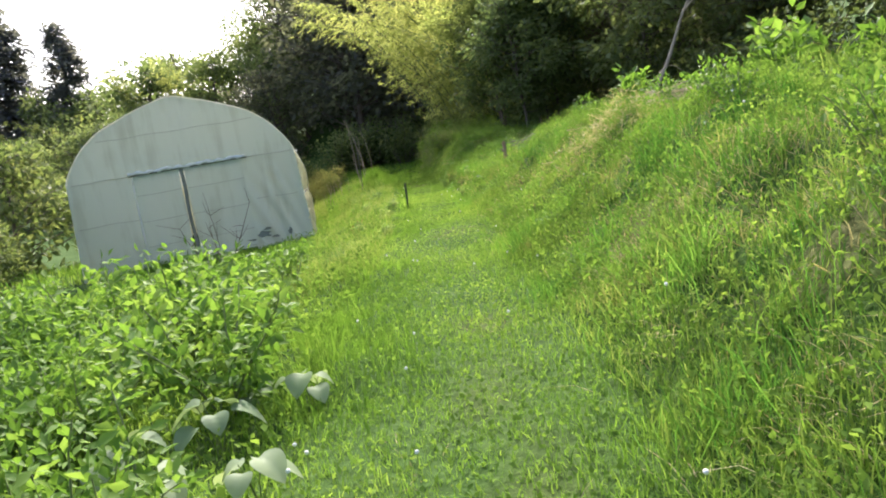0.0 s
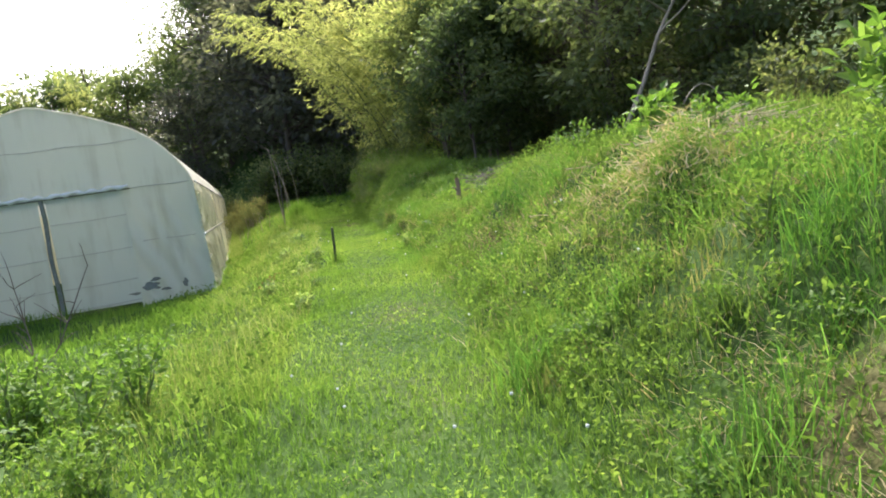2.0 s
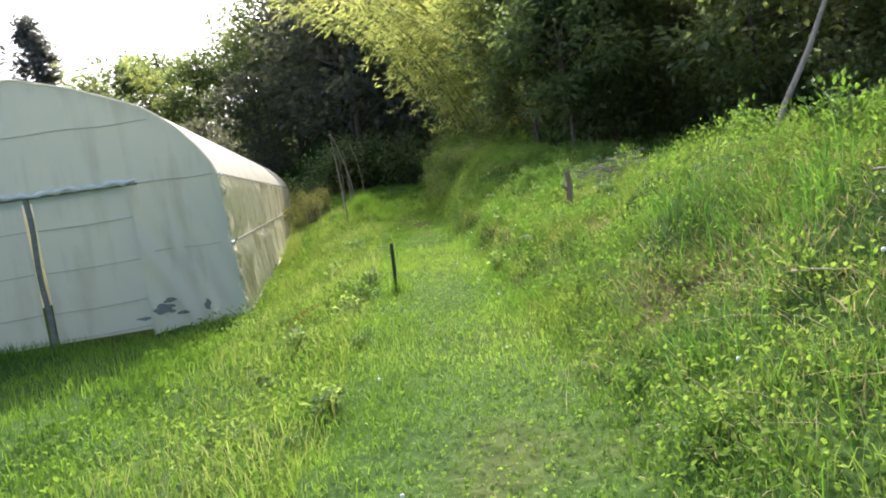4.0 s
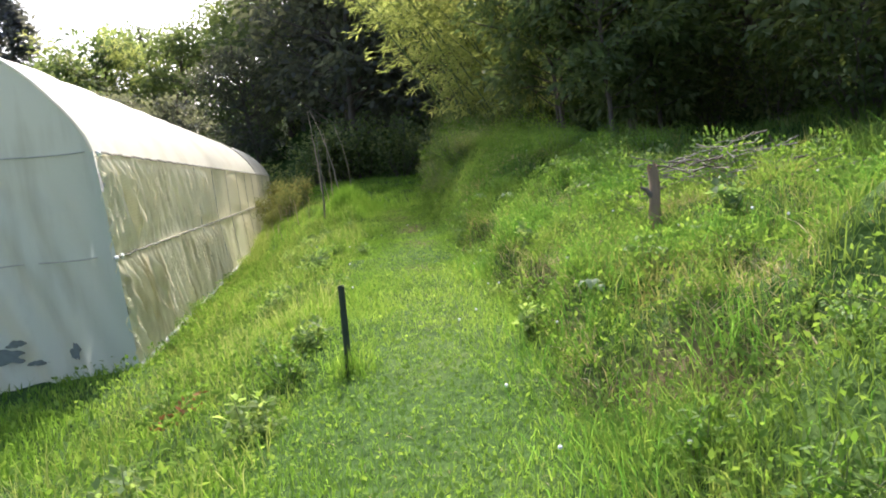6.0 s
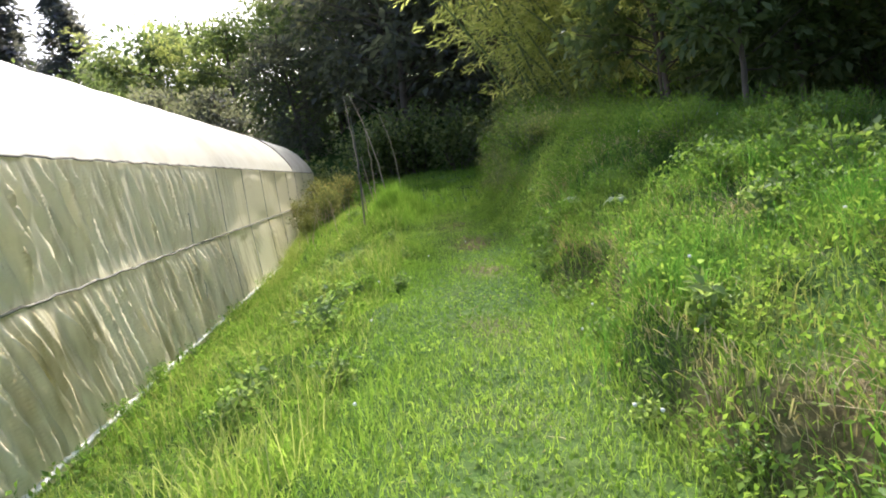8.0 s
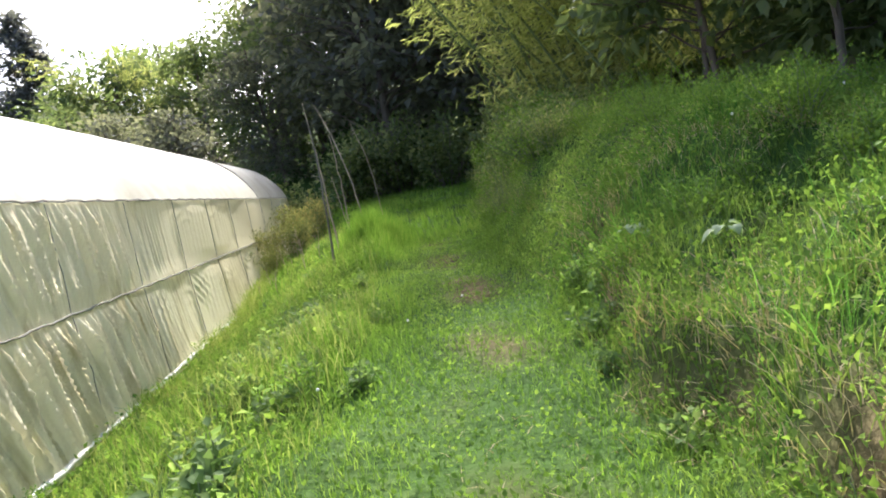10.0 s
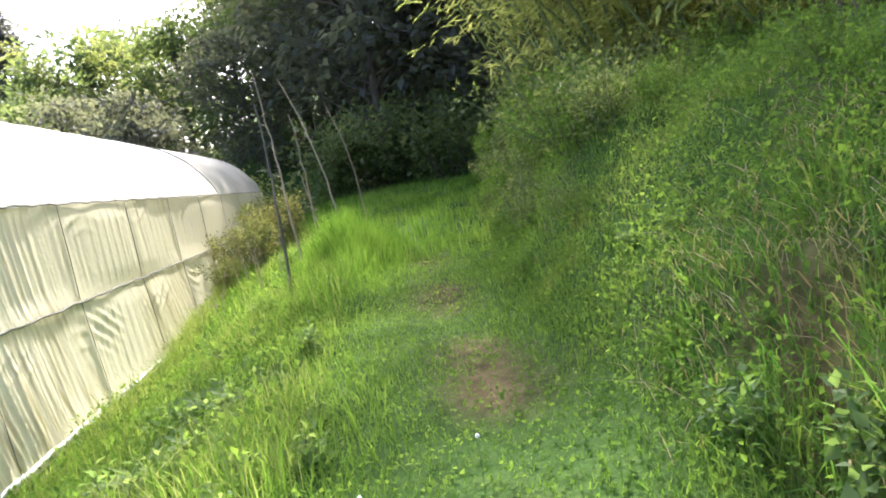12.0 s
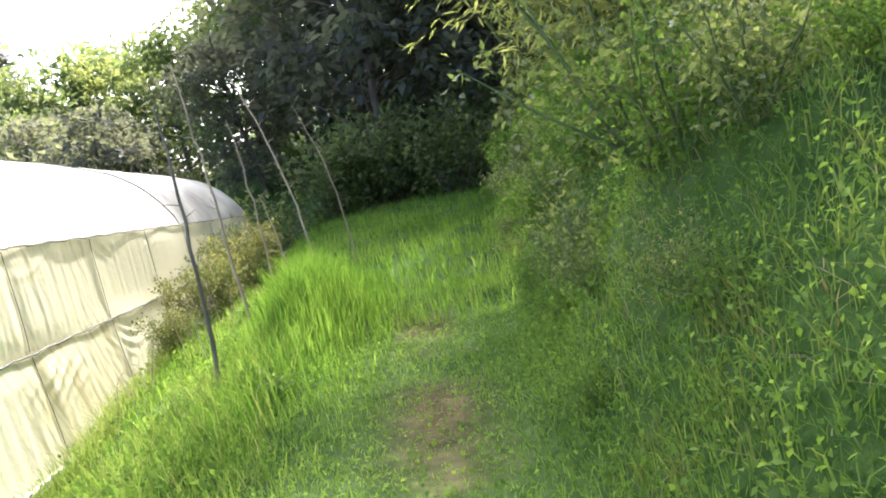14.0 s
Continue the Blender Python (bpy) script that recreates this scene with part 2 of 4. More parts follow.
def land(x, y):
    """Ground height."""
    x, y = np.asarray(x, float), np.asarray(y, float)
    xp, zp = np.interp(y, PY, PX), np.interp(y, PY, PZ)
    u = x - xp
    low = -0.06 + 0.1 * step01(y, 15, 30) * 6
    low = low + 0.5 * step01(y, 8.8, 13.5) * step01(x, 0.04, 0.35) * (1 - step01(y, 20, 26))
    edge = np.where(y > -3, -0.55 - 0.25 * step01(y, -3, 4), -0.55)
    foot = np.minimum(np.where(y > -4, 0.1 - xp, -1.9), edge - 0.9)
    left = low + (zp - low) * step01(u, foot, edge)
    steep = 1.0 + 0.7 * step01(y, 1.5, 5.0)
    dip = step01(y, -5.0, -3.0) * (1 - step01(y, 0.5, 3.5))
    top = 1.05 + 0.05 * step01(y, 1.5, 6.0) - 0.40 * dip
    shift = 0.17 * np.clip(y - 7, 0, 30)
    cut = 0.26 * step01(y, -4.5, -2.5) * (1 - step01(y, 3.4, 5.0))
    brink = 0.74 + 0.10 * np.sin(2.3 * y) + 0.05 * np.sin(5.9 * y + 1)
    bank = (top - cut) * step01(u - shift, 0.35, 0.45 + 1.9 / steep) + cut * step01(u, brink, brink + 0.13)
    bank = bank * (1 - 0.3 * step01(u, 2.4, 4.5) * step01(y, -1, 3))
    mound = step01(u, 0.8, 1.5) * (1 - step01(u, 5.5, 7))
    bank = bank + mound * (0.09 * wave(x, y, 3.1, 5) + 0.05 * wave(x, y, 6.7, 8))
    z = np.where(u < 0, left, zp + bank)
    z = z + 0.10 * np.clip(x - 7, 0, 60) + 0.08 * np.clip(x - 10, 0, 60)
    z = z + 0.22 * np.clip(y - 24, 0, 80) * step01(x, -14, -2) + 0.05 * np.clip(y - 24, 0, 80)
    far = np.hypot(x, y - 5)
    z = z * (1 - step01(far, 150, 300)) + 6.0 * step01(far, 150, 400)
    z = z + 0.18 * np.exp(-((x - 2.45) / 0.45) ** 2 - ((y - 10.0) / 1.5) ** 2)
    rough = np.where(np.abs(u) < 0.6, 0.02, 0.05)
    return z + rough * wave(x, y, 2.1, 1) + 0.6 * rough * wave(x, y, 5.3, 2)


def worn_share(x, y):
    """How far feet have worn the grass off, 0 to 1: broken patches along the walked line and on the bank."""
    x, y = np.asarray(x, float), np.asarray(y, float)
    u = x - np.interp(y, PY, PX)
    line = np.exp(-((u - 0.05) / 0.22) ** 2) * np.clip(0.1 + 0.7 * wave(x, np.asarray(y) * 1.4, 1.9, 6) + 0.3 * wave(x, y, 6.1, 3) + 0.4 * step01(y, 2, 5), 0, 1) * (0.3 + 0.7 * step01(y, -1, 3)) * (1 - step01(y, 9, 12))
    scar = np.exp(-((u - 1.0) / 0.5) ** 2) * np.clip(wave(x, y, 2.6, 9) * 1.5 - 0.6, 0, 0.8) * (1 - step01(y, 4, 6))
    brink = 0.74 + 0.10 * np.sin(2.3 * y) + 0.05 * np.sin(5.9 * y + 1)
    face = np.exp(-((u - brink - 0.03) / 0.12) ** 2) * step01(y, -4.5, -2.5) * (1 - step01(y, 3.4, 5.0)) * np.clip(0.35 + 0.8 * wave(x, y, 4.3, 2), 0, 0.9)
    return np.clip(line + scar + face, 0, 1)


# ---- helpers for meshes ----
def mesh_np(name, v, f, mat, smooth=False):
    """A mesh from arrays: points, and faces all with the same number of corners."""
    me = bpy.data.meshes.new(name)
    v, f = np.ascontiguousarray(v, dtype=np.float32), np.ascontiguousarray(f, dtype=np.int32)
    k = f.shape[1]
    me.vertices.add(len(v))
    me.vertices.foreach_set("co", v.ravel())
    me.loops.add(f.size)
    me.loops.foreach_set("vertex_index", f.ravel())
    me.polygons.add(len(f))
    me.polygons.foreach_set("loop_start", np.arange(len(f), dtype=np.int32) * k)
    me.polygons.foreach_set("loop_total", np.full(len(f), k, dtype=np.int32))
    if smooth:
        me.polygons.foreach_set("use_smooth", np.ones(len(f), dtype=bool))
    me.materials.append(mat)
    me.update(calc_edges=True)
    me.validate()
    return me


def thing(name, label, category, group="", kind=""):
    return tagged(new(name), label, category, group, kind)


def child(name, me, parent, label=""):
    ob = new(name, me)
    ob.parent = parent
    if label:
        ob["label"] = label
    return ob


def part(name, bm, mat, parent, label=""):
    me = bpy.data.meshes.new(name)
    bm.to_mesh(me)
    bm.free()
    me.materials.append(mat)
    return child(name, me, parent, label)


def tube(points, radii, sides=7):
    """Points and quads of a bent, tapering round rod."""
    p, r = np.asarray(points, float), np.asarray(radii, float)
    d = np.gradient(p, axis=0)
    d /= np.linalg.norm(d, axis=1)[:, None] + 1e-9
    ref = np.where(np.abs(d[:, 2:3]) > 0.8, [[1.0, 0, 0]], [[0, 0, 1.0]])
    a = np.cross(d, ref)
    a /= np.linalg.norm(a, axis=1)[:, None] + 1e-9
    b = np.cross(d, a)
    t = np.linspace(0, 2 * np.pi, sides, endpoint=False)
    v = (p[:, None] + r[:, None, None] * (np.cos(t)[None, :, None] * a[:, None] + np.sin(t)[None, :, None] * b[:, None])).reshape(-1, 3)
    i, j = np.meshgrid(np.arange(len(p) - 1), np.arange(sides), indexing="ij")
    n = (j + 1) % sides
    f = np.stack([i * sides + j, i * sides + n, (i + 1) * sides + n, (i + 1) * sides + j], -1).reshape(-1, 4)
    return v, f


def joined(pieces):
    v, f, k = [], [], 0
    for a, b in pieces:
        v.append(a)
        f.append(b + k)
        k += len(a)
    return np.concatenate(v), np.concatenate(f)


def rod(name, points, radii, mat, parent=None, label="", sides=7):
    me = mesh_np(name, *tube(points, radii, sides), mat, True)
    return child(name, me, parent, label) if parent else new(name, me)


def leaves(rng, at, out, size, slim=0.5, droop=0.3, fold=0.25):
    """Folded pointed leaves at the points, growing along out: each a kite of two triangles."""
    n = len(at)
    size = np.broadcast_to(size, (n,)) * rng.uniform(0.65, 1.25, n)
    d = out + rng.normal(0, 0.55, (n, 3))
    d[:, 2] -= droop
    d /= np.linalg.norm(d, axis=1)[:, None] + 1e-9
    side = np.cross(d, rng.normal(0, 1, (n, 3)) * 0.5 + [0, 0, 1.0])
    side /= np.linalg.norm(side, axis=1)[:, None] + 1e-9
    up = np.cross(side, d)
    s = size[:, None]
    w = s * slim * 0.5
    base, tip = at, at + d * s - up * s * 0.12
    m = at + d * s * 0.45
    l_, r_ = m + side * w + up * w * fold, m - side * w + up * w * fold
    v = np.stack([base, l_, tip, r_], 1).reshape(-1, 3)
    i = np.arange(n)[:, None] * 4
    f = np.concatenate([i + [0, 2, 1], i + [0, 3, 2]], 1).reshape(-1, 3)
    return v, f

# ---- ground ----
def build_ground():
    near_x, near_y = np.concatenate([np.arange(-14, -2, 0.4), np.arange(-2, 2.4, 0.14), np.arange(2.4, 4.8, 0.07), np.arange(4.8, 6, 0.14), np.arange(6, 16.01, 0.3)]), np.arange(-20, 30.01, 0.16)
    gx = np.concatenate([[-800, -400, -200, -120, -70, -45, -30, -20], near_x, [20, 26, 34, 46, 70, 120, 200, 400, 800]])
    gy = np.concatenate([[-800, -400, -200, -100, -60, -40, -28], near_y, [33, 37, 42, 48, 56, 68, 90, 130, 200, 400, 800]])
    xx, yy = np.meshgrid(gx, gy, indexing="ij")
    v = np.stack([xx, yy, land(xx, yy)], -1).reshape(-1, 3)
    i, j = np.meshgrid(np.arange(len(gx) - 1), np.arange(len(gy) - 1), indexing="ij")
    k = len(gy)
    f = np.stack([i * k + j, (i + 1) * k + j, (i + 1) * k + j + 1, i * k + j + 1], -1).reshape(-1, 4)
    me = mesh_np("ground", v, f, M_GROUND, True)
    me.attributes.new("worn", "FLOAT", "POINT").data.foreach_set("value", worn_share(v[:, 0], v[:, 1]).astype(np.float32))
    tagged(new("ground", me), "uneven soil under a green meadow with a rising bank", "ground", kind="structure")


build_ground()

# ---- greenhouse ----
GW, GL, EAVE, APEX = 4.65, 21.0, 1.92, 3.44
PROFILE_S = np.array([0, 0.33, 0.65, 0.81, 0.93, 0.985, 1.0])
PROFILE_D = np.array([0, 0.15, 0.35, 0.54, 0.77, 0.92, 1.0])


def roof_z(x):
    """Height of the arch at x, from -GW to 0."""
    s = np.abs(np.asarray(x) + GW / 2) / (GW / 2)
    return APEX - (APEX - EAVE) * np.interp(s, PROFILE_S, PROFILE_D)


def arch(n=41):
    """Even points along the arch from the right eave to the left eave."""
    s = np.sin(np.linspace(-1, 1, 400) * np.pi / 2)
    x = -GW / 2 - s * GW / 2
    z = roof_z(x)
    z = np.convolve(np.pad(z, 8, mode="edge"), np.ones(17) / 17, "valid")
    z[0] = z[-1] = EAVE
    d = np.r_[0, np.cumsum(np.hypot(np.diff(x), np.diff(z)))]
    t = np.linspace(0, d[-1], n)
    return np.interp(t, d, x), np.interp(t, d, z)


def sheet(us, ws, fn):
    """A quad sheet from a function of two arrays."""
    u, w = np.meshgrid(us, ws, indexing="ij")
    v = np.stack(fn(u, w), -1).reshape(-1, 3)
    i, j = np.meshgrid(np.arange(len(us) - 1), np.arange(len(ws) - 1), indexing="ij")
    k = len(ws)
    f = np.stack([i * k + j, (i + 1) * k + j, (i + 1) * k + j + 1, i * k + j + 1], -1).reshape(-1, 4)
    return v, f


def build_greenhouse():
    g = thing("greenhouse", "white plastic-film tunnel greenhouse with dirty streaked side curtains", "greenhouse")
    ax, az = arch()
    t = np.linspace(0, 1, len(ax))

    def roof(y, k):
        x, z = np.interp(k, t, ax), np.interp(k, t, az)
        sag = 0.018 * np.cos(y * 2 * np.pi / 1.5) * np.sin(k * np.pi)
        ruck = 0.022 * np.abs(np.sin(y * 5.3 + 26 * k + 2 * np.sin(y * 1.7))) * np.sin(y * 0.9 + 1) ** 2 * np.exp(-k * 11)
        return x + ruck, y, z + sag

    child("roof_cover", mesh_np("roof_cover", *sheet(np.linspace(0.0, 15.45, 330), t, roof), M_ROOF, True), g, "taut white film over the arched roof")
    child("far_roof_cover", mesh_np("far_roof_cover", *sheet(np.linspace(15.45, GL, 60), t, roof), M_FARROOF, True), g, "greyer film over the roof's far end")
    lap = np.stack([ax, np.full(len(ax), 15.45), az + 0.012], -1)
    rod("roof_lap", lap, np.full(len(lap), 0.018), M_SEAM, g, "dark dirty overlap of the two films", 6)

    def fold(y, z, k):
        """Slanting gathers of a loose curtain, close and sharp near the front, slack farther along."""
        lean = y + (z - 1.0) * np.clip(0.52 - 0.05 * y, 0.04, 1)
        near = 0.1 + 0.9 * (1 - step01(y, 4.5, 8.0))
        band = 0.5 + 0.5 * np.sin(y * 1.3 + k + np.sin(y * 0.7))
        ridge = lambda v: (1 - np.abs(np.sin(v))) ** 2  # noqa: E731
        sharp = ridge(lean * 15.0 + k + 1.3 * np.sin(y * 1.3 + k)) + 0.9 * ridge(lean * 27.0 + 2 * k + 2.3 * np.sin(y * 2.7)) + 0.5 * ridge(lean * 41.0 + k + 2.9 * np.sin(y * 3.3))
        tug = np.sin(y * np.pi / 1.8 - 0.9) ** 2
        slack = 0.02 * np.sin(y * 1.3 + z) + 0.024 * ridge((z * 1.0 - 0.30 * np.cos(y * 2.1 + k)) * 21) * (np.exp(-((z - 0.72) / 0.24) ** 2) + 0.6 * np.exp(-((z - 1.75) / 0.14) ** 2)) * step01(y, 6, 8) * tug
        held = 1 - 0.8 * np.exp(-((np.mod(y - 1.15 + 0.9, 1.8) - 0.9) / 0.07) ** 2)
        return held * (near * 0.07 * (sharp - 0.5) * (0.6 + 0.4 * band) + slack)

    def side_fn(z0, z1, k, flare, x0):
        def fn(y, w):
            z = z0 + (z1 - z0) * w
            pin = np.clip(np.sin(np.pi * w) * 1.7, 0, 1)
            return x0 + flare * (1 - w) + pin * fold(y, z, k), y, z + 0 * y
        return fn

    ys = np.concatenate([np.linspace(0.0, 8.0, 560), np.linspace(8.02, 14.0, 200), np.linspace(14.05, GL, 60)])
    child("upper_curtain", mesh_np("upper_curtain", *sheet(ys, np.linspace(0, 1, 34), side_fn(0.99, EAVE - 0.01, 0.3, 0.0, 0.012)), M_SIDE, True), g, "beige upper side curtain with streaks")
    child("lower_curtain", mesh_np("lower_curtain", *sheet(ys, np.linspace(0, 1, 38), side_fn(-0.06, 0.985, 1.9, 0.07, 0.022)), M_SIDE, True), g, "creased stained lower side curtain")

    for ob in g.children:
        if ob.name.startswith(("upper_curtain", "lower_curtain")):
            co = np.array([p.co for p in ob.data.vertices])
            # newer lengths along y; the z term paints the upper curtain's brighter light
            paler = 0.16 * step01(co[:, 1], 8.35, 8.45) * (1 - step01(co[:, 1], 9.5, 9.9)) + 0.1 * step01(co[:, 1], 12.0, 12.3) + 0.07 * step01(co[:, 2], 1.0, 1.05) - 0.03
            ob.data.attributes.new("fresh", "FLOAT", "POINT").data.foreach_set("value", paler.astype(np.float32))
    # Dark rods added outside, in place of the hoops' shadows through the film.
    for y in np.arange(4.75, GL, 1.8):
        for z0, z1, k, flare, x0 in ((0.99, EAVE - 0.01, 0.3, 0.0, 0.012), (-0.06, 0.985, 1.9, 0.07, 0.022)):
            w = np.linspace(0.02, 0.98, 12)
            px, py, pz = side_fn(z0, z1, k, flare, x0)(y + 0 * w, w)
            rod("hoop_line", np.stack([px + 0.008, py + 0.01 * np.sin(w * 5), pz], -1), np.full(12, 0.004), M_SEAM, g, "thin dark line of a hoop showing through the curtain", 5)

    def left_fn(y, w):
        z = -0.1 + (EAVE + 0.1) * w
        return -GW - 0.07 * (1 - w) - 0.4 * fold(y, z, 0.9) * np.sin(np.pi * w), y, z + 0 * y

    child("left_curtain", mesh_np("left_curtain", *sheet(np.linspace(0, GL, 160), np.linspace(0, 1, 10), left_fn), M_SIDE, True), g)

    # gable ends, split off at the door opening
    def gable(y0, name, label):
        xs = np.linspace(-GW, 0, 94)

        def fn(x, w):
            top = np.interp(x, ax[::-1], az[::-1])
            z = -0.08 + (top + 0.08) * w
            crease = 0.05 * np.sin((x + 0.35 * z) * 21 + 2 * np.sin(x * 3)) * np.exp(-((x + 0.75) / 0.55) ** 2) * np.clip(1.9 - z, 0, 1)
            crease = crease + 0.012 * np.sin(x * 33) * np.exp(-((x + 2.2) / 0.35) ** 2) * np.clip((z - 1.7) * 0.8, 0, 1)
            return x + 0.09 * (1 - w) * ((x + GW / 2) / (GW / 2)) ** 7, y0 + crease + 0.008 * np.sin(x * 2.3 + z * 1.7), z
        v, f = sheet(xs, np.linspace(0, 1, 46), fn)
        if y0 == 0.0:
            c = v[f].mean(1)
            f = f[~((c[:, 0] > -3.28) & (c[:, 0] < -1.17) & (c[:, 2] < 1.86))]
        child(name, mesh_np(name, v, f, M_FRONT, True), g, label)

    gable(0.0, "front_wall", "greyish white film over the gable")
    gable(GL, "back_wall", "")
    # hoops, eave rails, mid rails
    for y in [0.06, *np.arange(1.15, GL - 0.3, 1.8), GL - 0.06]:
        hoop = np.stack([ax, np.full(len(ax), y), az - 0.025], -1)
        hoop = np.concatenate([[[-0.06, y, -0.1], [-0.06, y, 1.0]], hoop + [0, 0, 0], [[-GW + 0.06, y, 1.0], [-GW + 0.06, y, -0.1]]])
        hoop[2:-2, 0] = -GW / 2 + (hoop[2:-2, 0] + GW / 2) * 0.985
        rod("hoop", hoop, np.full(len(hoop), 0.011), M_PIPE, g, "", 6)
    rod("ridge_pipe", [(-GW / 2, 0.02, APEX - 0.05), (-GW / 2, GL - 0.02, APEX - 0.05)], [0.012, 0.012], M_PIPE, g)
    yy = np.linspace(-0.02, GL, 240)
    for name, z, x, r in (("eave_cord", EAVE - 0.005, 0.03, 0.009), ("mid_cord", 0.985, 0.036, 0.010), ("base_strip", 0.0, 0.095, 0.022)):
        pts = np.stack([x + 0.006 * np.sin(yy * 5.1), yy, z + 0.006 * np.sin(yy * 11.0) + 0.004 * np.sin(yy * 27)], -1)
        rod(name, pts, np.full(len(yy), r), M_RAG if name == "base_strip" else M_SEAM, g, "", 6)
    for y, z in ((-0.01, 0.985), (0.16, 0.99), (-0.02, 1.9)):
        a = np.linspace(0, np.pi, 7)
        rod("knot", np.stack([0.05 + 0 * a, y - 0.035 + 0.07 * a / np.pi, z + 0.012 * np.sin(a * 3)], -1), 0.018 * np.sin(a) + 0.003, M_RAG, g, "white tied rag", 7)
    # gable edging and seams across the front
    edge = np.stack([ax, np.full(len(ax), -0.012), az + 0.004], -1)
    rod("gable_edge", edge, np.full(len(edge), 0.014), M_ROOF, g, "white rolled film edge", 6)
    for z, x0, x1, sag in ((2.72, -3.9, -0.75, 0.01), (1.93, -1.05, -0.06, 0.008), (1.93, -4.55, -3.4, 0.008), (1.02, -0.95, -0.1, 0.012), (1.02, -4.6, -3.4, 0.01)):
        xs = np.linspace(x0, x1, 24)
        pts = np.stack([xs, np.full(24, -0.016) + 0.004 * np.sin(xs * 9), z + sag * np.sin(xs * 6)], -1)
        rod("seam", pts, np.full(24, 0.007), M_FAINT, g, "", 5)
    # sliding doors with their header
    for x0, x1 in ((-3.33, -2.42), (-2.30, -1.12)):
        xs = np.linspace(x0, x1, 20)

        def leaf(x, w):
            z = 0.02 + 1.9 * w
            return x + 0 * w, -0.045 + 0.008 * np.sin(x * 14 + 4 * z) * np.sin(np.pi * w), z
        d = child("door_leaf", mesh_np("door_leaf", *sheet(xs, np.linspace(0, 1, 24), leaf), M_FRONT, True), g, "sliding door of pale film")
        for z in (0.06, 0.42, 0.95, 1.5):
            rod("door_bar", [(x0 + 0.01, -0.056, z), ((x0 + x1) / 2, -0.06, z - 0.006), (x1 - 0.01, -0.056, z + 0.01)], [0.007] * 3, M_FAINT, d, "", 6)
    xs = np.linspace(-3.42, -1.02, 60)
    header = np.stack([xs, -0.065 + 0.012 * np.sin(xs * 17), 1.965 + 0.014 * np.sin(xs * 23) + 0.01 * np.sin(xs * 9)], -1)
    rod("door_header", header, 0.032 + 0.012 * np.sin(xs * 31), M_RAG, g, "rolled up white film along the door rail", 8)
    rod("door_rail", [(-3.4, -0.07, 1.925), (-1.0, -0.07, 1.93)], [0.014, 0.014], M_SEAM, g)
    zs = np.linspace(0.0, 1.92, 16)
    rod("door_post", np.stack([-2.36 + 0.012 * np.sin(zs * 5), np.full(16, -0.05), zs], -1), np.full(16, 0.036), M_MOULD, g, "dark mouldy post between the doors", 8)
    rod("door_jamb", [(-3.37, -0.03, 0.0), (-3.36, -0.03, 1.93)], [0.02, 0.02], M_RAG, g)
    # mould blotches low on the front
    rng = np.random.default_rng(5)
    for cx, cz, w, h in ((-0.95, 0.25, 0.20, 0.08), (-0.86, 0.36, 0.09, 0.04), (-0.40, 0.22, 0.05, 0.09), (-1.22, 0.17, 0.10, 0.03), (-0.72, 0.17, 0.09, 0.03)):
        bm = bmesh.new()
        n = 44
        q = rng.random(4) * 6
        ring = [bm.verts.new((cx + w * 0.8 * (1 + 0.25 * math.sin(2 * a + q[0]) + 0.2 * math.sin(5 * a + q[1])) * math.cos(a), -0.052, cz + h * 0.8 * (1 + 0.2 * math.sin(3 * a + q[2]) + 0.15 * math.sin(7 * a + q[3])) * math.sin(a))) for a in np.linspace(0, 2 * np.pi, n, endpoint=False)]
        bm.faces.new(ring)
        part("mould_patch", bm, M_MOULD, g, "dark mould stain on the film")
    return g


build_greenhouse()


# ---- plants ----
def limb_path(rng, start, direction, length, bend, n=7, lift=0.0):
    p, d, out = np.array(start, float), np.array(direction, float), []
    d /= np.linalg.norm(d)
    for k in range(n):
        out.append(p.copy())
        p = p + d * length / (n - 1)
        d = d + rng.normal(0, bend, 3) + [0, 0, lift]
        d /= np.linalg.norm(d)
    return np.array(out)


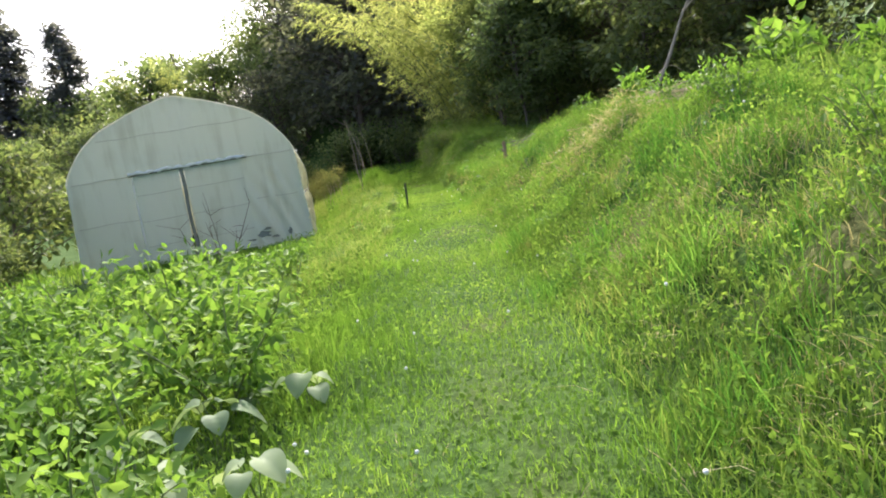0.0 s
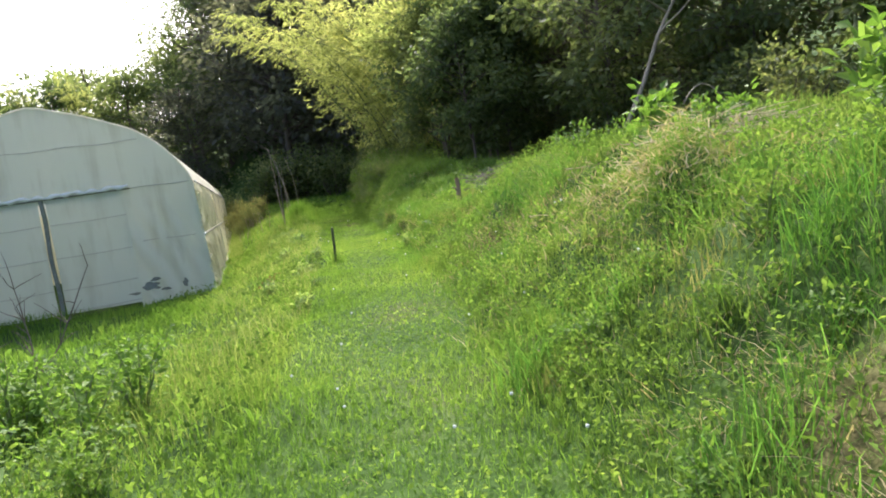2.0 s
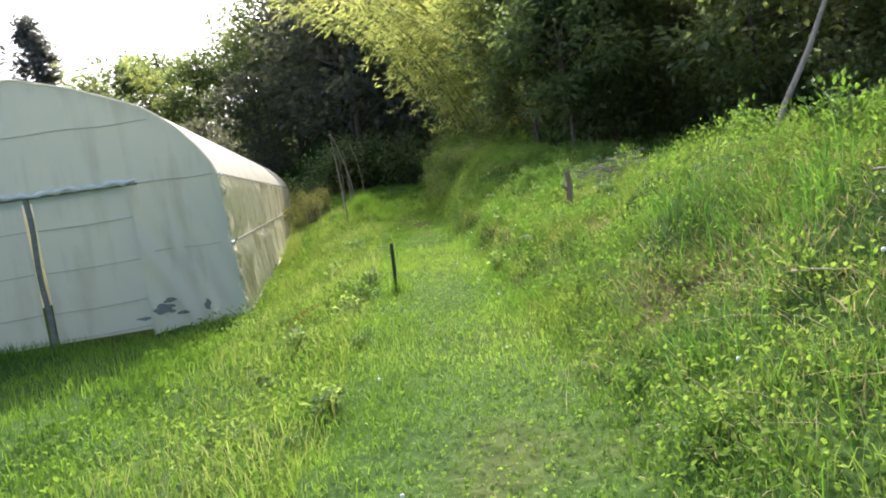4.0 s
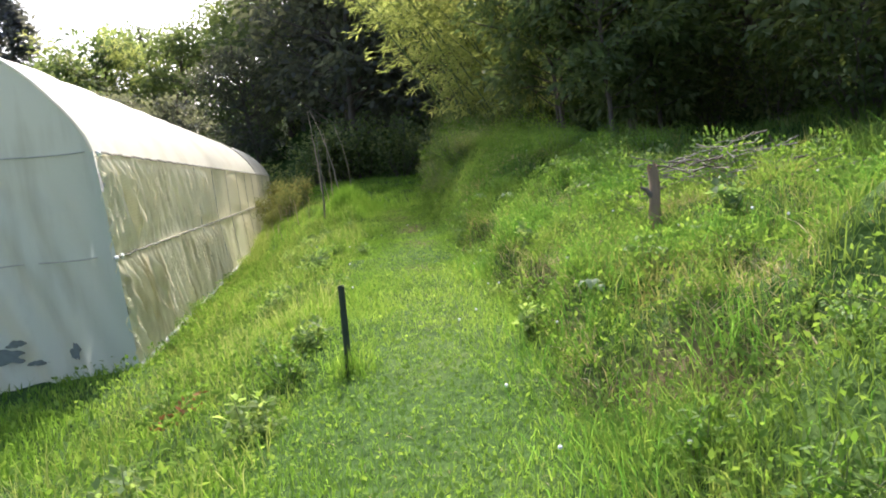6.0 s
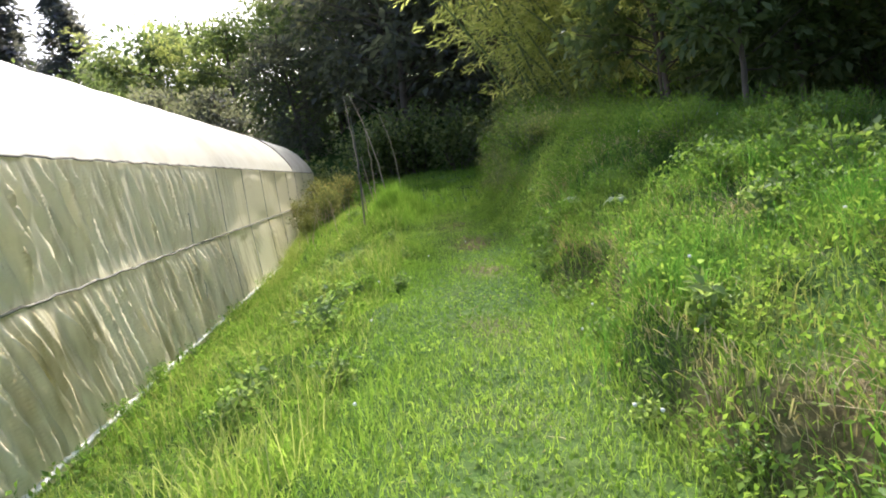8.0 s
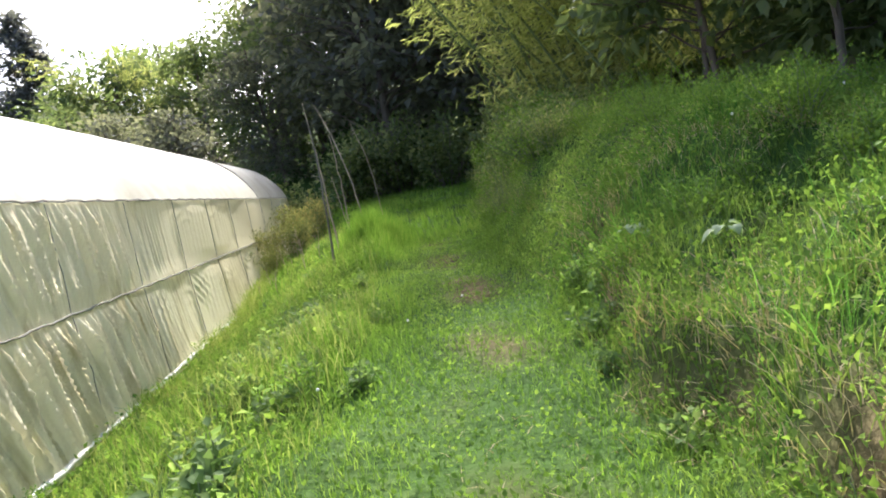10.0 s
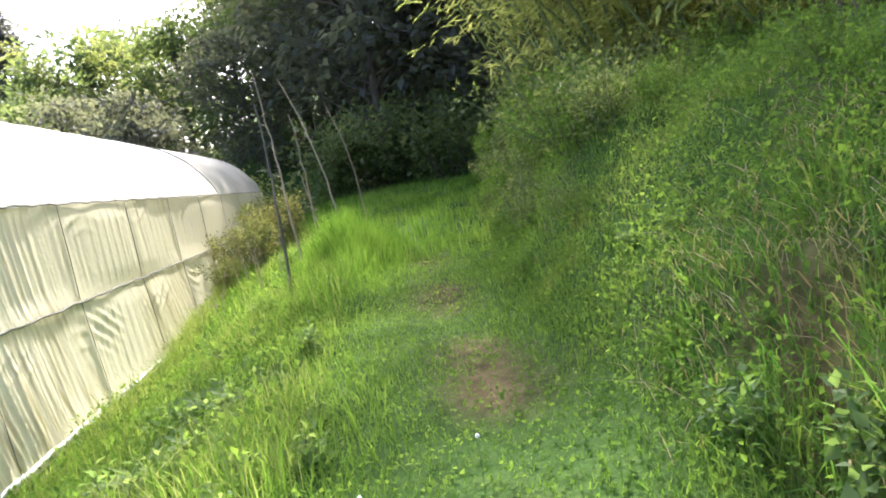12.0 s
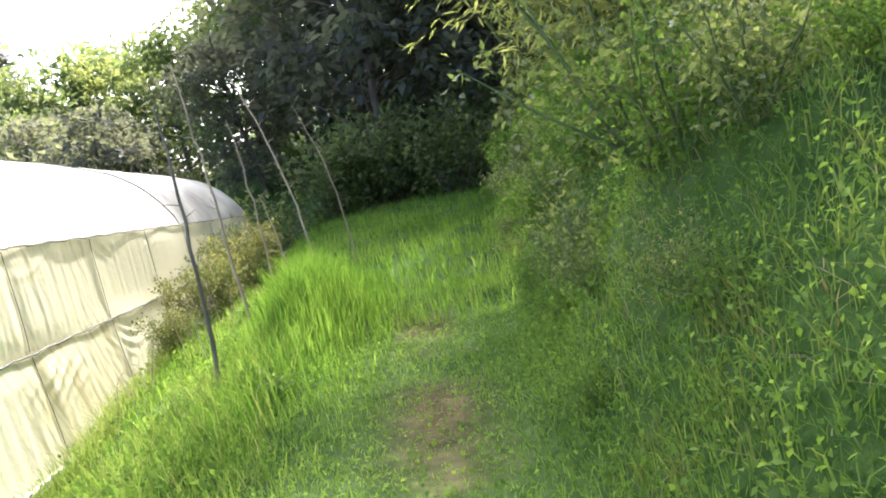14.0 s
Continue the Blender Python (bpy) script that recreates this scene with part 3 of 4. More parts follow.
def tree_parts(seed, height, crown_r, leaf, count, mat, crown_base=0.25, lean=(0, 0), droop=0.3, slim=0.5, clumps=46, trunk_r=0.16):
    """Meshes of trunk, limbs and crown: leaves gathered in clumps at the limbs' ends, with gaps between."""
    rng = np.random.default_rng(seed)
    trunk = limb_path(rng, (0, 0, -0.4), (lean[0], lean[1], 1), height * 0.85, 0.06, 10, 0.05)
    pieces = [tube(trunk, np.linspace(trunk_r, trunk_r * 0.3, 10), 8)]
    at, out = [], []
    per = count // clumps
    for c in range(clumps):
        k = crown_base + (1 - crown_base) * (c + rng.random()) / clumps
        base = np.array([np.interp(k * 0.93, np.linspace(0, 1, 10), trunk[:, i]) for i in range(3)])
        shape = math.sin(math.pi * min(0.97, 0.16 + 0.8 * (k - crown_base) / (1 - crown_base))) ** 0.7
        az = rng.random() * 2 * math.pi
        ln = crown_r * shape * rng.uniform(0.45, 1.1)
        d = np.array([math.cos(az), math.sin(az), rng.uniform(0.0, 0.7)])
        path = limb_path(rng, base, d, ln * 1.15, 0.14, 6, 0.02)
        pieces.append(tube(path, np.linspace(trunk_r * 0.32, 0.012, 6), 3))
        size = crown_r * rng.uniform(0.20, 0.36)
        n = int(per * rng.uniform(0.6, 1.4))
        w = rng.random(n) ** 0.6
        spot = np.stack([np.interp(0.45 + 0.6 * w, np.linspace(0, 1, 6), path[:, i]) for i in range(3)], -1)
        ball = rng.normal(0, 1, (n, 3))
        ball /= np.linalg.norm(ball, axis=1)[:, None]
        r = size * rng.random(n)[:, None] ** 0.45
        at.append(spot + ball * r * [1, 1, 0.62])
        out.append(ball + d * 0.5)
    at, out = np.concatenate(at), np.concatenate(out)
    wood = mesh_np("trunk", *joined(pieces), M_BARK, True)
    crown = mesh_np("crown", *leaves(rng, at, out, leaf, slim, droop), mat)
    return wood, crown


def tree_kind(name, label, category, group, *args, **kw):
    wood, crown = tree_parts(*args, **kw)
    ob = thing(name, label, category, group)
    child("trunk", wood, ob)
    child("crown", crown, ob)
    return ob


def stand(ob, x, y, turn, scale=1.0, sink=0.0):
    ob.matrix_world = pose(x, y, float(land(x, y)) - sink, 0, 0, turn) @ Matrix.Scale(scale, 4)
    return ob


def copies(ob, spots):
    """Places the thing at the first spot and copies of it at the others: rows of x, y, turn, scale."""
    for x, y, turn, scale in spots[1:]:
        c = copy_thing(ob, Matrix())
        stand(c, x, y, turn, scale)
    stand(ob, *spots[0])


def build_trees():
    r = random.Random(3)
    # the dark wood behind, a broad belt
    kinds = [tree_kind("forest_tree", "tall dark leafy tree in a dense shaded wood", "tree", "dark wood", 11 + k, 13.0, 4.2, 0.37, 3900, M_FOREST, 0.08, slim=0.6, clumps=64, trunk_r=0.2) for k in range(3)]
    spots = [[], [], []]
    for y, xs in ((24.5, (-6.0, -2.6)), (26.5, (4.2, 7.6)), (28, (13.5, 18)), (31, (-1.5, 2.8, 7.0, 11)), (34, (15, 20)), (38, (3, 7, 12, 19)), (45, (2.0, 8))):
        for x in xs:
            low = 0.46 if x < 0 else 0.9 if y < 27 else 1
            spots[r.randrange(3)].append((x + r.uniform(-0.8, 0.8), y + r.uniform(-1.5, 1.5), r.uniform(0, 360), r.uniform(1.0, 1.3) * low))
    for y, xs in ((18, (17.5,)), (12, (17.5,)), (3, (18,)), (-6, (18,))):
        for x in xs:
            spots[r.randrange(3)].append((x + r.uniform(-1, 1), y + r.uniform(-1.5, 1.5), r.uniform(0, 360), r.uniform(0.9, 1.15)))
    spots[0] += [(11.2, 17.6, 40, 0.74), (11.8, 14.0, 200, 0.7)]
    spots[1] += [(8.8, 24.0, 100, 0.8)]
    spots[2] += [(12.2, 9.5, 10, 0.62), (14.0, 6.0, 90, 0.66), (10.8, 6.5, 170, 0.5), (13.0, 2.0, 240, 0.55), (12.5, 13.0, 300, 0.66), (14.5, -2.5, 30, 0.6)]
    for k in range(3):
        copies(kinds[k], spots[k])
    # Added crowns, set where their shadows darken the bank beside the path.
    over = tree_kind("shade_tree", "high-crowned tree added to shade the bank", "tree", "shade trees", 37, 9.5, 2.9, 0.2, 6200, M_BAMBOO, 0.55, lean=(-0.12, 0), clumps=38, trunk_r=0.05)
    copies(over, [(6.7, 7.2, 150, 0.8), (6.4, 6.3, 250, 0.55), (8.1, 6.6, 40, 0.75)])
    # low leafy trees along the far side of the greenhouse and the sky line
    broad = tree_kind("broadleaf_tree", "rounded light green broadleaf tree at the wood's edge", "tree", "edge trees", 21, 9.5, 3.4, 0.33, 5200, M_BROAD, 0.06, clumps=54)
    copies(broad, [(-10.6, 40, 10, 1.3), (-5.5, 39, 250, 0.98), (-2.2, 41, 20, 1.15), (-1.0, 36, 90, 0.95), (-15.0, 45, 80, 1.3), (-19, 48, 200, 1.3), (-9.5, 32, 140, 0.78), (-13.5, 34, 300, 0.8), (-18.5, 36, 20, 0.8), (-24, 44, 0, 0.9), (-31, 46, 60, 1.0), (-8.2, 46, 120, 1.25), (-12.0, 41, 40, 1.0), (-17.0, 42, 160, 0.95)])
    spray = tree_kind("spreading_tree", "tall tree with airy layered branches against the sky", "tree", "tall edge trees", 23, 16.0, 5.6, 0.26, 8000, M_BROAD, 0.35, clumps=46, trunk_r=0.24)
    copies(spray, [(0.6, 37, 20, 0.92), (4.5, 41, 140, 1.0)])
    copies(bamboo(), [(7.0, 11.6, 0, 0.9), (7.9, 13.4, 15, 1.0), (8.9, 11.2, -20, 0.95), (9.9, 13.6, 10, 1.05), (7.6, 16.2, 25, 1.05), (8.4, 8.6, -10, 0.72), (-8.0, 42, 60, 1.25), (-14.5, 44, 10, 1.2)])
    # slender young trees over the bank
    slim = tree_kind("slender_tree", "slender young tree with sparse sunlit leaves", "tree", "young trees", 35, 7.0, 1.9, 0.2, 4400, M_BROAD, 0.22, clumps=48, trunk_r=0.055, slim=0.55)
    copies(slim, [(8.2, 5.8, 0, 0.9), (9.8, 2.5, 60, 1.05), (9.2, 8.0, 130, 1.1), (11.5, 4.5, 200, 1.15), (12.0, 0.5, 260, 1.0), (13.5, 10.0, 100, 1.2), (12.0, -3.5, 80, 1.0), (14.5, -7.0, 150, 1.1), (7.4, 5.4, 300, 0.9), (6.7, 4.6, 110, 0.75), (6.5, 6.3, 30, 0.85)])
    # conifers against the sky
    pine = conifer()
    copies(pine, [(-17.8, 47.9, 0, 0.85), (-22.3, 48.5, 90, 0.98), (-26.5, 48, 200, 1.05), (-31, 50, 20, 1.0)])
    left = tree_kind("wayside_tree", "low bushy green tree beside the greenhouse", "tree", "left trees", 41, 4.2, 1.9, 0.2, 3600, M_BUSH, 0.02, clumps=40, trunk_r=0.07)
    copies(left, [(-7.6, -1.5, 0, 0.9), (-9.5, 2.0, 100, 1.2), (-8.0, 5.5, 200, 1.1), (-7.0, -4.5, 60, 0.62), (-11, -3, 20, 1.2), (-6.1, -1.6, 150, 0.5), (-6.6, -7.0, 210, 0.5), (-9.0, -7.5, 310, 0.8), (-13, 1, 70, 1.3)])


def bamboo():
    """A clump of culms that arch over, with drooping sprays of narrow leaves."""
    rng = np.random.default_rng(31)
    ob = thing("bamboo_clump", "yellowish feathery bamboo arching in the light", "bamboo", "bamboo")
    at, out = [], []
    for k in range(16):
        a = rng.uniform(0, 6.283)
        lean = np.array([-0.22 + 0.3 * math.cos(a), -0.06 + 0.22 * math.sin(a), 1.0])
        path = limb_path(rng, (0.7 * rng.normal(), 0.5 * rng.normal(), -0.2), lean, rng.uniform(6.0, 9.6), 0.03, 14, 0.0)
        t = np.linspace(0, 1, 14)
        side = np.array([lean[0], lean[1], 0]) / (np.hypot(lean[0], lean[1]) + 0.05)
        path = path + side * (t ** 2.6 * 1.6)[:, None] - np.array([0, 0, 1.0]) * (t ** 3.5 * 1.5)[:, None]
        rod("culm", path, np.linspace(0.035, 0.008, 14), M_STEM, ob, "", 6)
        for s in np.linspace(0.22, 1.0, 26):
            q = np.array([np.interp(s, t, path[:, i]) for i in range(3)])
            b = rng.uniform(0, 6.283)
            d = np.array([math.cos(b), math.sin(b), rng.uniform(-0.1, 0.5)]) + 0.5 * side
            ln = rng.uniform(0.4, 1.2) * (1.15 - 0.6 * s)
            n = 14
            w = rng.random(n)[:, None]
            at.append(q + d * ln * w - np.array([0, 0, 0.35]) * ln * w ** 2 + rng.normal(0, 0.07, (n, 3)))
            out.append(np.tile(d, (n, 1)))
    child("foliage", mesh_np("foliage", *leaves(rng, np.concatenate(at), np.concatenate(out), 0.24, 0.2, 0.55), M_BAMBOO), ob)
    return ob


def conifer():
    rng = np.random.default_rng(51)
    ob = thing("conifer", "dark pointed conifer standing against the sky", "tree", "conifers")
    h = 18.5
    pieces = [tube(limb_path(rng, (0, 0, -0.5), (0, 0, 1), h, 0.01, 8, 0.02), np.linspace(0.3, 0.04, 8), 8)]
    at, out = [], []
    for k in range(90):
        z = h * (0.22 + 0.77 * k / 90)
        ln = 4.9 * (1 - z / h) ** 0.8 * rng.uniform(0.55, 1.2) + 0.25
        a = rng.random() * 6.283
        d = np.array([math.cos(a), math.sin(a), -0.1])
        path = limb_path(rng, (0, 0, z), d, ln, 0.05, 4, 0.06)
        pieces.append(tube(path, np.linspace(0.05, 0.01, 4), 4))
        n = int(18 + 28 * ln)
        w = rng.random(n)
        spot = np.stack([np.interp(w, np.linspace(0, 1, 4), path[:, i]) for i in range(3)], -1)
        at.append(spot + rng.normal(0, 0.26, (n, 3)))
        out.append(np.tile(d + [0, 0, 0.3], (n, 1)))
    child("trunk", mesh_np("trunk", *joined(pieces), M_BARK, True), ob)
    child("crown", mesh_np("crown", *leaves(rng, np.concatenate(at), np.concatenate(out), 0.6, 0.45, 0.1), M_PINE), ob)
    return ob


def bush(seed, r, h, count, leaf, mat, name, label, category, group, slim=0.5, stems=9):
    """A shrub: stems from the root, leaves thick on the outside with a ragged outline."""
    rng = np.random.default_rng(seed)
    ob = thing(name, label, category, group)
    pieces, at, out = [], [], []
    per = count // stems
    for s in range(stems):
        a = rng.random() * 6.283
        lean = rng.uniform(0.1, 1.0)
        d = np.array([math.cos(a) * lean * r / h, math.sin(a) * lean * r / h, 1])
        ln = h * rng.uniform(0.65, 1.1)
        path = limb_path(rng, (0.1 * r * math.cos(a), 0.1 * r * math.sin(a), -0.05), d, ln, 0.12, 7, -0.02)
        pieces.append(tube(path, np.linspace(0.006 + 0.006 * h, 0.003, 7), 3))
        n = int(per * rng.uniform(0.7, 1.3))
        w = rng.random(n) ** 0.75
        spot = np.stack([np.interp(0.12 + 0.88 * w, np.linspace(0, 1, 7), path[:, i]) for i in range(3)], -1)
        ball = rng.normal(0, 1, (n, 3))
        ball /= np.linalg.norm(ball, axis=1)[:, None]
        at.append(spot + ball * (r * 0.42 * rng.random(n)[:, None] ** 0.6) * (1.1 - 0.6 * w[:, None]))
        out.append(ball + [0, 0, 0.4])
    at = np.concatenate(at)
    at[:, 2] = np.maximum(at[:, 2], 0.01)
    child("branching_stem", mesh_np("branching_stem", *joined(pieces), M_STEM if h < 1.3 else M_BARK, True), ob)["kind"] = "stuff"
    child("foliage", mesh_np("foliage", *leaves(rng, at, np.concatenate(out), leaf, slim, 0.25), mat), ob)
    return ob


build_trees()


def path_u(x, y):
    return x - np.interp(y, PY, PX)


def broad_plant():
    """A low plant of stalked heart-shaped leaves that droop at the tip."""
    rng = np.random.default_rng(97)
    ob = thing("broad_leaved_plant", "low plant with large drooping pale green leaves", "plant", "broad-leaved plants")
    for k in range(6):
        a = k * 1.05 + rng.uniform(-0.3, 0.3)
        d = np.array([math.cos(a), math.sin(a), 0])
        h, reach, size = rng.uniform(0.16, 0.32), rng.uniform(0.07, 0.16), rng.uniform(0.11, 0.17)
        top = d * reach + [0, 0, h]
        stalk = rod("stalk", [(0, 0, -0.02), d * reach * 0.4 + [0, 0, h * 0.6], top], [0.004, 0.003, 0.0025], M_STEM, ob, "", 5)

        def blade(s, w):
            half = 0.62 * size * np.sin(np.pi * np.clip(0.12 + 0.88 * s, 0, 1)) ** 0.75
            along, across = size * (s - 0.12), (w - 0.5) * 2 * half
            side = np.array([-d[1], d[0], 0])
            x, y = top[0] + d[0] * along + side[0] * across, top[1] + d[1] * along + side[1] * across
            return x, y, top[2] - 0.75 * size * s * s + 0.28 * np.abs(across) - 0.05 * size * np.sin(w * 25)
        child("leaf", mesh_np("leaf", *sheet(np.linspace(0, 1, 9), np.linspace(0, 1, 9), blade), M_PALE, True), stalk)
    return ob


def build_bushes():
    r = random.Random(8)
    # leafy thicket over the bank past the bend, taller bushes behind it
    kinds = [bush(61 + k, 0.6, 0.66, n, leaf, m, "thicket_bush", "dense green leafy bush covering the steep bank", "bush", "thicket", 0.58, 12)
             for k, (m, n, leaf) in enumerate(((M_BUSH, 800, 0.07), (M_CLOVER, 800, 0.065), (M_BUSH, 1500, 0.036), (M_CLOVER, 1500, 0.034), (M_WEED, 1300, 0.04)))]
    spots = [[], [], [], [], []]
    for y in np.arange(2.2, 17, 0.62):
        xp = float(np.interp(y, PY, PX)) + 0.17 * max(0, y - 7)
        for u in (0.7, 1.05, 1.45, 1.9, 2.5, 3.2):
            if y < 3.6 and u < 1.0 or y < 5.8 and u < 1.3 or y > 12 and r.random() < 0.35:
                continue
            near = y < 9.5
            big = r.uniform(0.3, 0.45) if u < 1.0 else r.uniform(0.36, 0.56) if y < 6.5 else r.uniform(0.7, 1.1) if near else r.uniform(0.55, 1.15)
            k = r.choice((2, 3, 3, 4)) if near else r.choice((0, 1))
            spots[k].append((xp + u + r.uniform(-0.28, 0.28), y + r.uniform(-0.35, 0.35), r.uniform(0, 360), big * r.uniform(0.8, 1.3)))
    for k in range(5):
        copies(kinds[k], spots[k])
    back = bush(66, 1.2, 1.7, 1300, 0.14, M_BUSH, "understory_bush", "tall shaded bush under the trees", "bush", "understory", 0.55, 14)
    rows = [(float(np.interp(y, PY, PX)) + 0.17 * max(0, y - 7) + u + r.uniform(-0.3, 0.3), y + r.uniform(-0.5, 0.5), r.uniform(0, 360), r.uniform(0.75, 1.1)) for y in np.arange(5.5, 21, 2.0) for u in (5.8,)]
    rows += [(float(np.interp(y, PY, PX)) + 0.17 * max(0, y - 7) + u, y, r.uniform(0, 360), s) for y, u, s in ((9.0, 2.6, 0.55), (11.2, 2.0, 0.6), (12.6, 3.2, 0.85), (14.2, 1.7, 0.7), (15.8, 2.6, 1.0), (17.5, 1.8, 0.9), (18.6, 3.4, 1.2))]
    rows += [(x + r.uniform(-0.5, 0.5), 22.5 + r.uniform(-1.2, 1.2), r.uniform(0, 360), r.uniform(1.2, 1.7)) for x in np.arange(-2.5, 8, 1.3)]
    rows += [(13.5 + r.uniform(-1, 1), y, r.uniform(0, 360), r.uniform(1.2, 1.6)) for y in np.arange(-9, 6, 2.5)]
    rows += [(10.4 + r.uniform(-0.9, 0.9), y, r.uniform(0, 360), r.uniform(0.8, 1.15)) for y in np.arange(-7, 9, 1.9)]
    copies(back, rows)
    # weeds along the crest of the bank and its field
    weed = [bush(71 + k, 0.5 - 0.14 * k, 0.34 + 0.2 * k, 250, 0.05 + 0.01 * k, (M_CLOVER, M_WEED)[k], "bank_weed", "leafy green weed growing on the grassy bank", "weed", "bank weeds", 0.5, 8) for k in range(2)]
    spots = [[], []]
    for k in range(230):
        y = r.uniform(-14.5, 4)
        u = 0.75 + 4.2 * r.random() ** 1.5
        spots[k % 2].append((float(np.interp(y, PY, PX)) + u, y, r.uniform(0, 360), r.uniform(0.35, 0.95) * (0.6 if u < 1.6 else 1.0)))
    for k in range(2):
        copies(weed[k], spots[k])
    # leafy thicket of weeds in the hollow before the greenhouse
    fore = [bush(81 + k, 0.5, 0.8, 820, 0.078, M_WEED, "tall_weed", "bright green leafy weed in a dense clump", "weed", "foreground weeds", 0.5, 10) for k in range(2)]
    spots = [[], []]
    for k in range(72):
        y = r.uniform(-14.2, -7.6)
        x = min(float(np.interp(y, PY, PX)) - 0.95 if y < -11.5 else -0.5 - 0.35 * (y + 11.5), 0.4) - r.random() ** 0.8 * 3.4
        spots[k % 2].append((x, y, r.uniform(0, 360), r.uniform(0.6, 1.05)))
    spots[1] += [(r.uniform(-1.7, -0.25), r.uniform(-9.4, -7.2), r.uniform(0, 360), r.uniform(0.4, 0.7)) for k in range(9)]
    spots[1] += [(4.6, 0.2, 30, 0.5), (5.0, 0.8, 120, 0.55), (4.75, -0.5, 200, 0.45), (4.5, 1.0, 280, 0.45), (5.3, 1.6, 60, 0.55)]
    spots[0] += [(-0.7, -10.3, 10, 1.15), (-0.95, -9.7, 70, 1.1), (-0.45, -10.9, 140, 1.0), (-1.5, -10.0, 220, 1.1)]
    for k in range(2):
        copies(fore[k], spots[k])
    for k in range(56):
        y = r.uniform(-4.5, 12)
        x = max(0.45, float(np.interp(y, PY, PX)) - r.uniform(0.85, 1.9))
        c = copy_thing(weed[k % 2], Matrix())
        tagged(c, "scruffy green weed between path and greenhouse", "weed", "verge weeds")
        stand(c, x, y, r.uniform(0, 360), r.uniform(0.3, 0.65))
    # thin saplings before the greenhouse
    sapling = bush(95, 0.3, 0.9, 520, 0.06, M_WEED, "sapling", "thin twiggy sapling with fresh green leaves", "sapling", "saplings", 0.55, 7)
    copies(sapling, [(-0.6, -7.0, 0, 0.9), (-1.0, -7.5, 80, 1.0), (-0.2, -7.6, 160, 1.05), (-0.45, -8.2, 220, 0.9), (-1.9, -7.2, 20, 0.9), (0.24, 1.5, 40, 0.42), (0.22, 2.3, 130, 0.36), (0.24, 3.1, 250, 0.32), (0.26, 0.7, 310, 0.3)])
    # large pale leaves at the path's edge
    plant = broad_plant()
    copies(plant, [(-0.35, -12.5, 0, 0.85), (0.07, -12.2, 70, 0.7), (-0.1, -13.3, 140, 0.65), (-0.5, -13.1, 200, 0.75), (-0.75, -12.6, 250, 0.8), (-0.2, -12.0, 20, 0.6), (3.25, -3.0, 60, 0.34), (3.95, 2.6, 60, 0.42), (4.1, 1.9, 160, 0.42)])
    # leafy herbs between the path and the curtain
    herb = [bush(86 + k, 0.2, 0.24 + 0.1 * k, 150, 0.055 + 0.02 * k, M_HERB, "verge_herb", "bushy dull green herb at the path's edge", "herb", "verge herbs", 0.62, 6) for k in range(2)]
    spots = [[(1.68, 1.4, 0, 1.3), (1.35, 0.46, 50, 1.1)], [(1.72, 1.7, 90, 1.0), (1.3, 0.2, 10, 0.8)]]
    for k in range(70):
        y = r.uniform(-6.5, 9.5) if k % 3 else r.uniform(2.8, 5.5)
        spots[k % 2].append((max(0.3, float(np.interp(y, PY, PX)) - r.uniform(0.7, 1.9)), y, r.uniform(0, 360), r.uniform(0.35, 0.85)))
    for k in range(18):
        y = r.uniform(-4, 5)
        spots[k % 2].append((float(np.interp(y, PY, PX)) + r.uniform(0.55, 1.0), y, r.uniform(0, 360), r.uniform(0.4, 0.9)))
    spots[1] += [(r.uniform(4.2, 5.6), r.uniform(-3.5, 1.5), r.uniform(0, 360), r.uniform(0.8, 1.2)) for k in range(8)]
    for k in range(2):
        copies(herb[k], spots[k])
    # leafy bush on the crest, with large drooping leaves
    crest = bush(93, 0.34, 0.62, 190, 0.13, M_WEED, "large_leaved_bush", "bright green bush with large drooping leaves", "bush", "crest bushes", 0.5, 8)
    copies(crest, [(4.3, -7.3, 0, 0.95), (4.7, -7.0, 90, 0.85), (5.1, -7.6, 200, 0.8), (4.9, -9.2, 40, 1.15), (5.4, -8.9, 140, 1.3), (5.7, -9.6, 250, 1.2), (3.95, -7.8, 300, 0.45)])
    stalk = thing("bent_dry_stem", "pale dry stem arching over the leafy bush", "dry stem")
    z = float(land(4.45, -7.3))
    t = np.linspace(0, 1, 16)
    rod("stem", np.stack([4.45 + 0.75 * t, -7.3 + 0.1 * t, z - 0.05 + 1.75 * t - 1.35 * t ** 2.2], -1), np.linspace(0.007, 0.003, 16), M_CANE, stalk, "", 6)
    shrub = bush(91, 0.8, 1.25, 2200, 0.08, M_SHRUB, "yellowish_shrub", "olive yellow shrub at the end of the greenhouse", "shrub", "end shrubs", 0.45, 14)
    copies(shrub, [(0.9, 12.9, 0, 0.72), (1.3, 14.2, 100, 0.85), (0.75, 16.0, 200, 1.0), (0.5, 12.2, 50, 0.5), (0.45, 13.9, 130, 0.7)])


build_bushes()


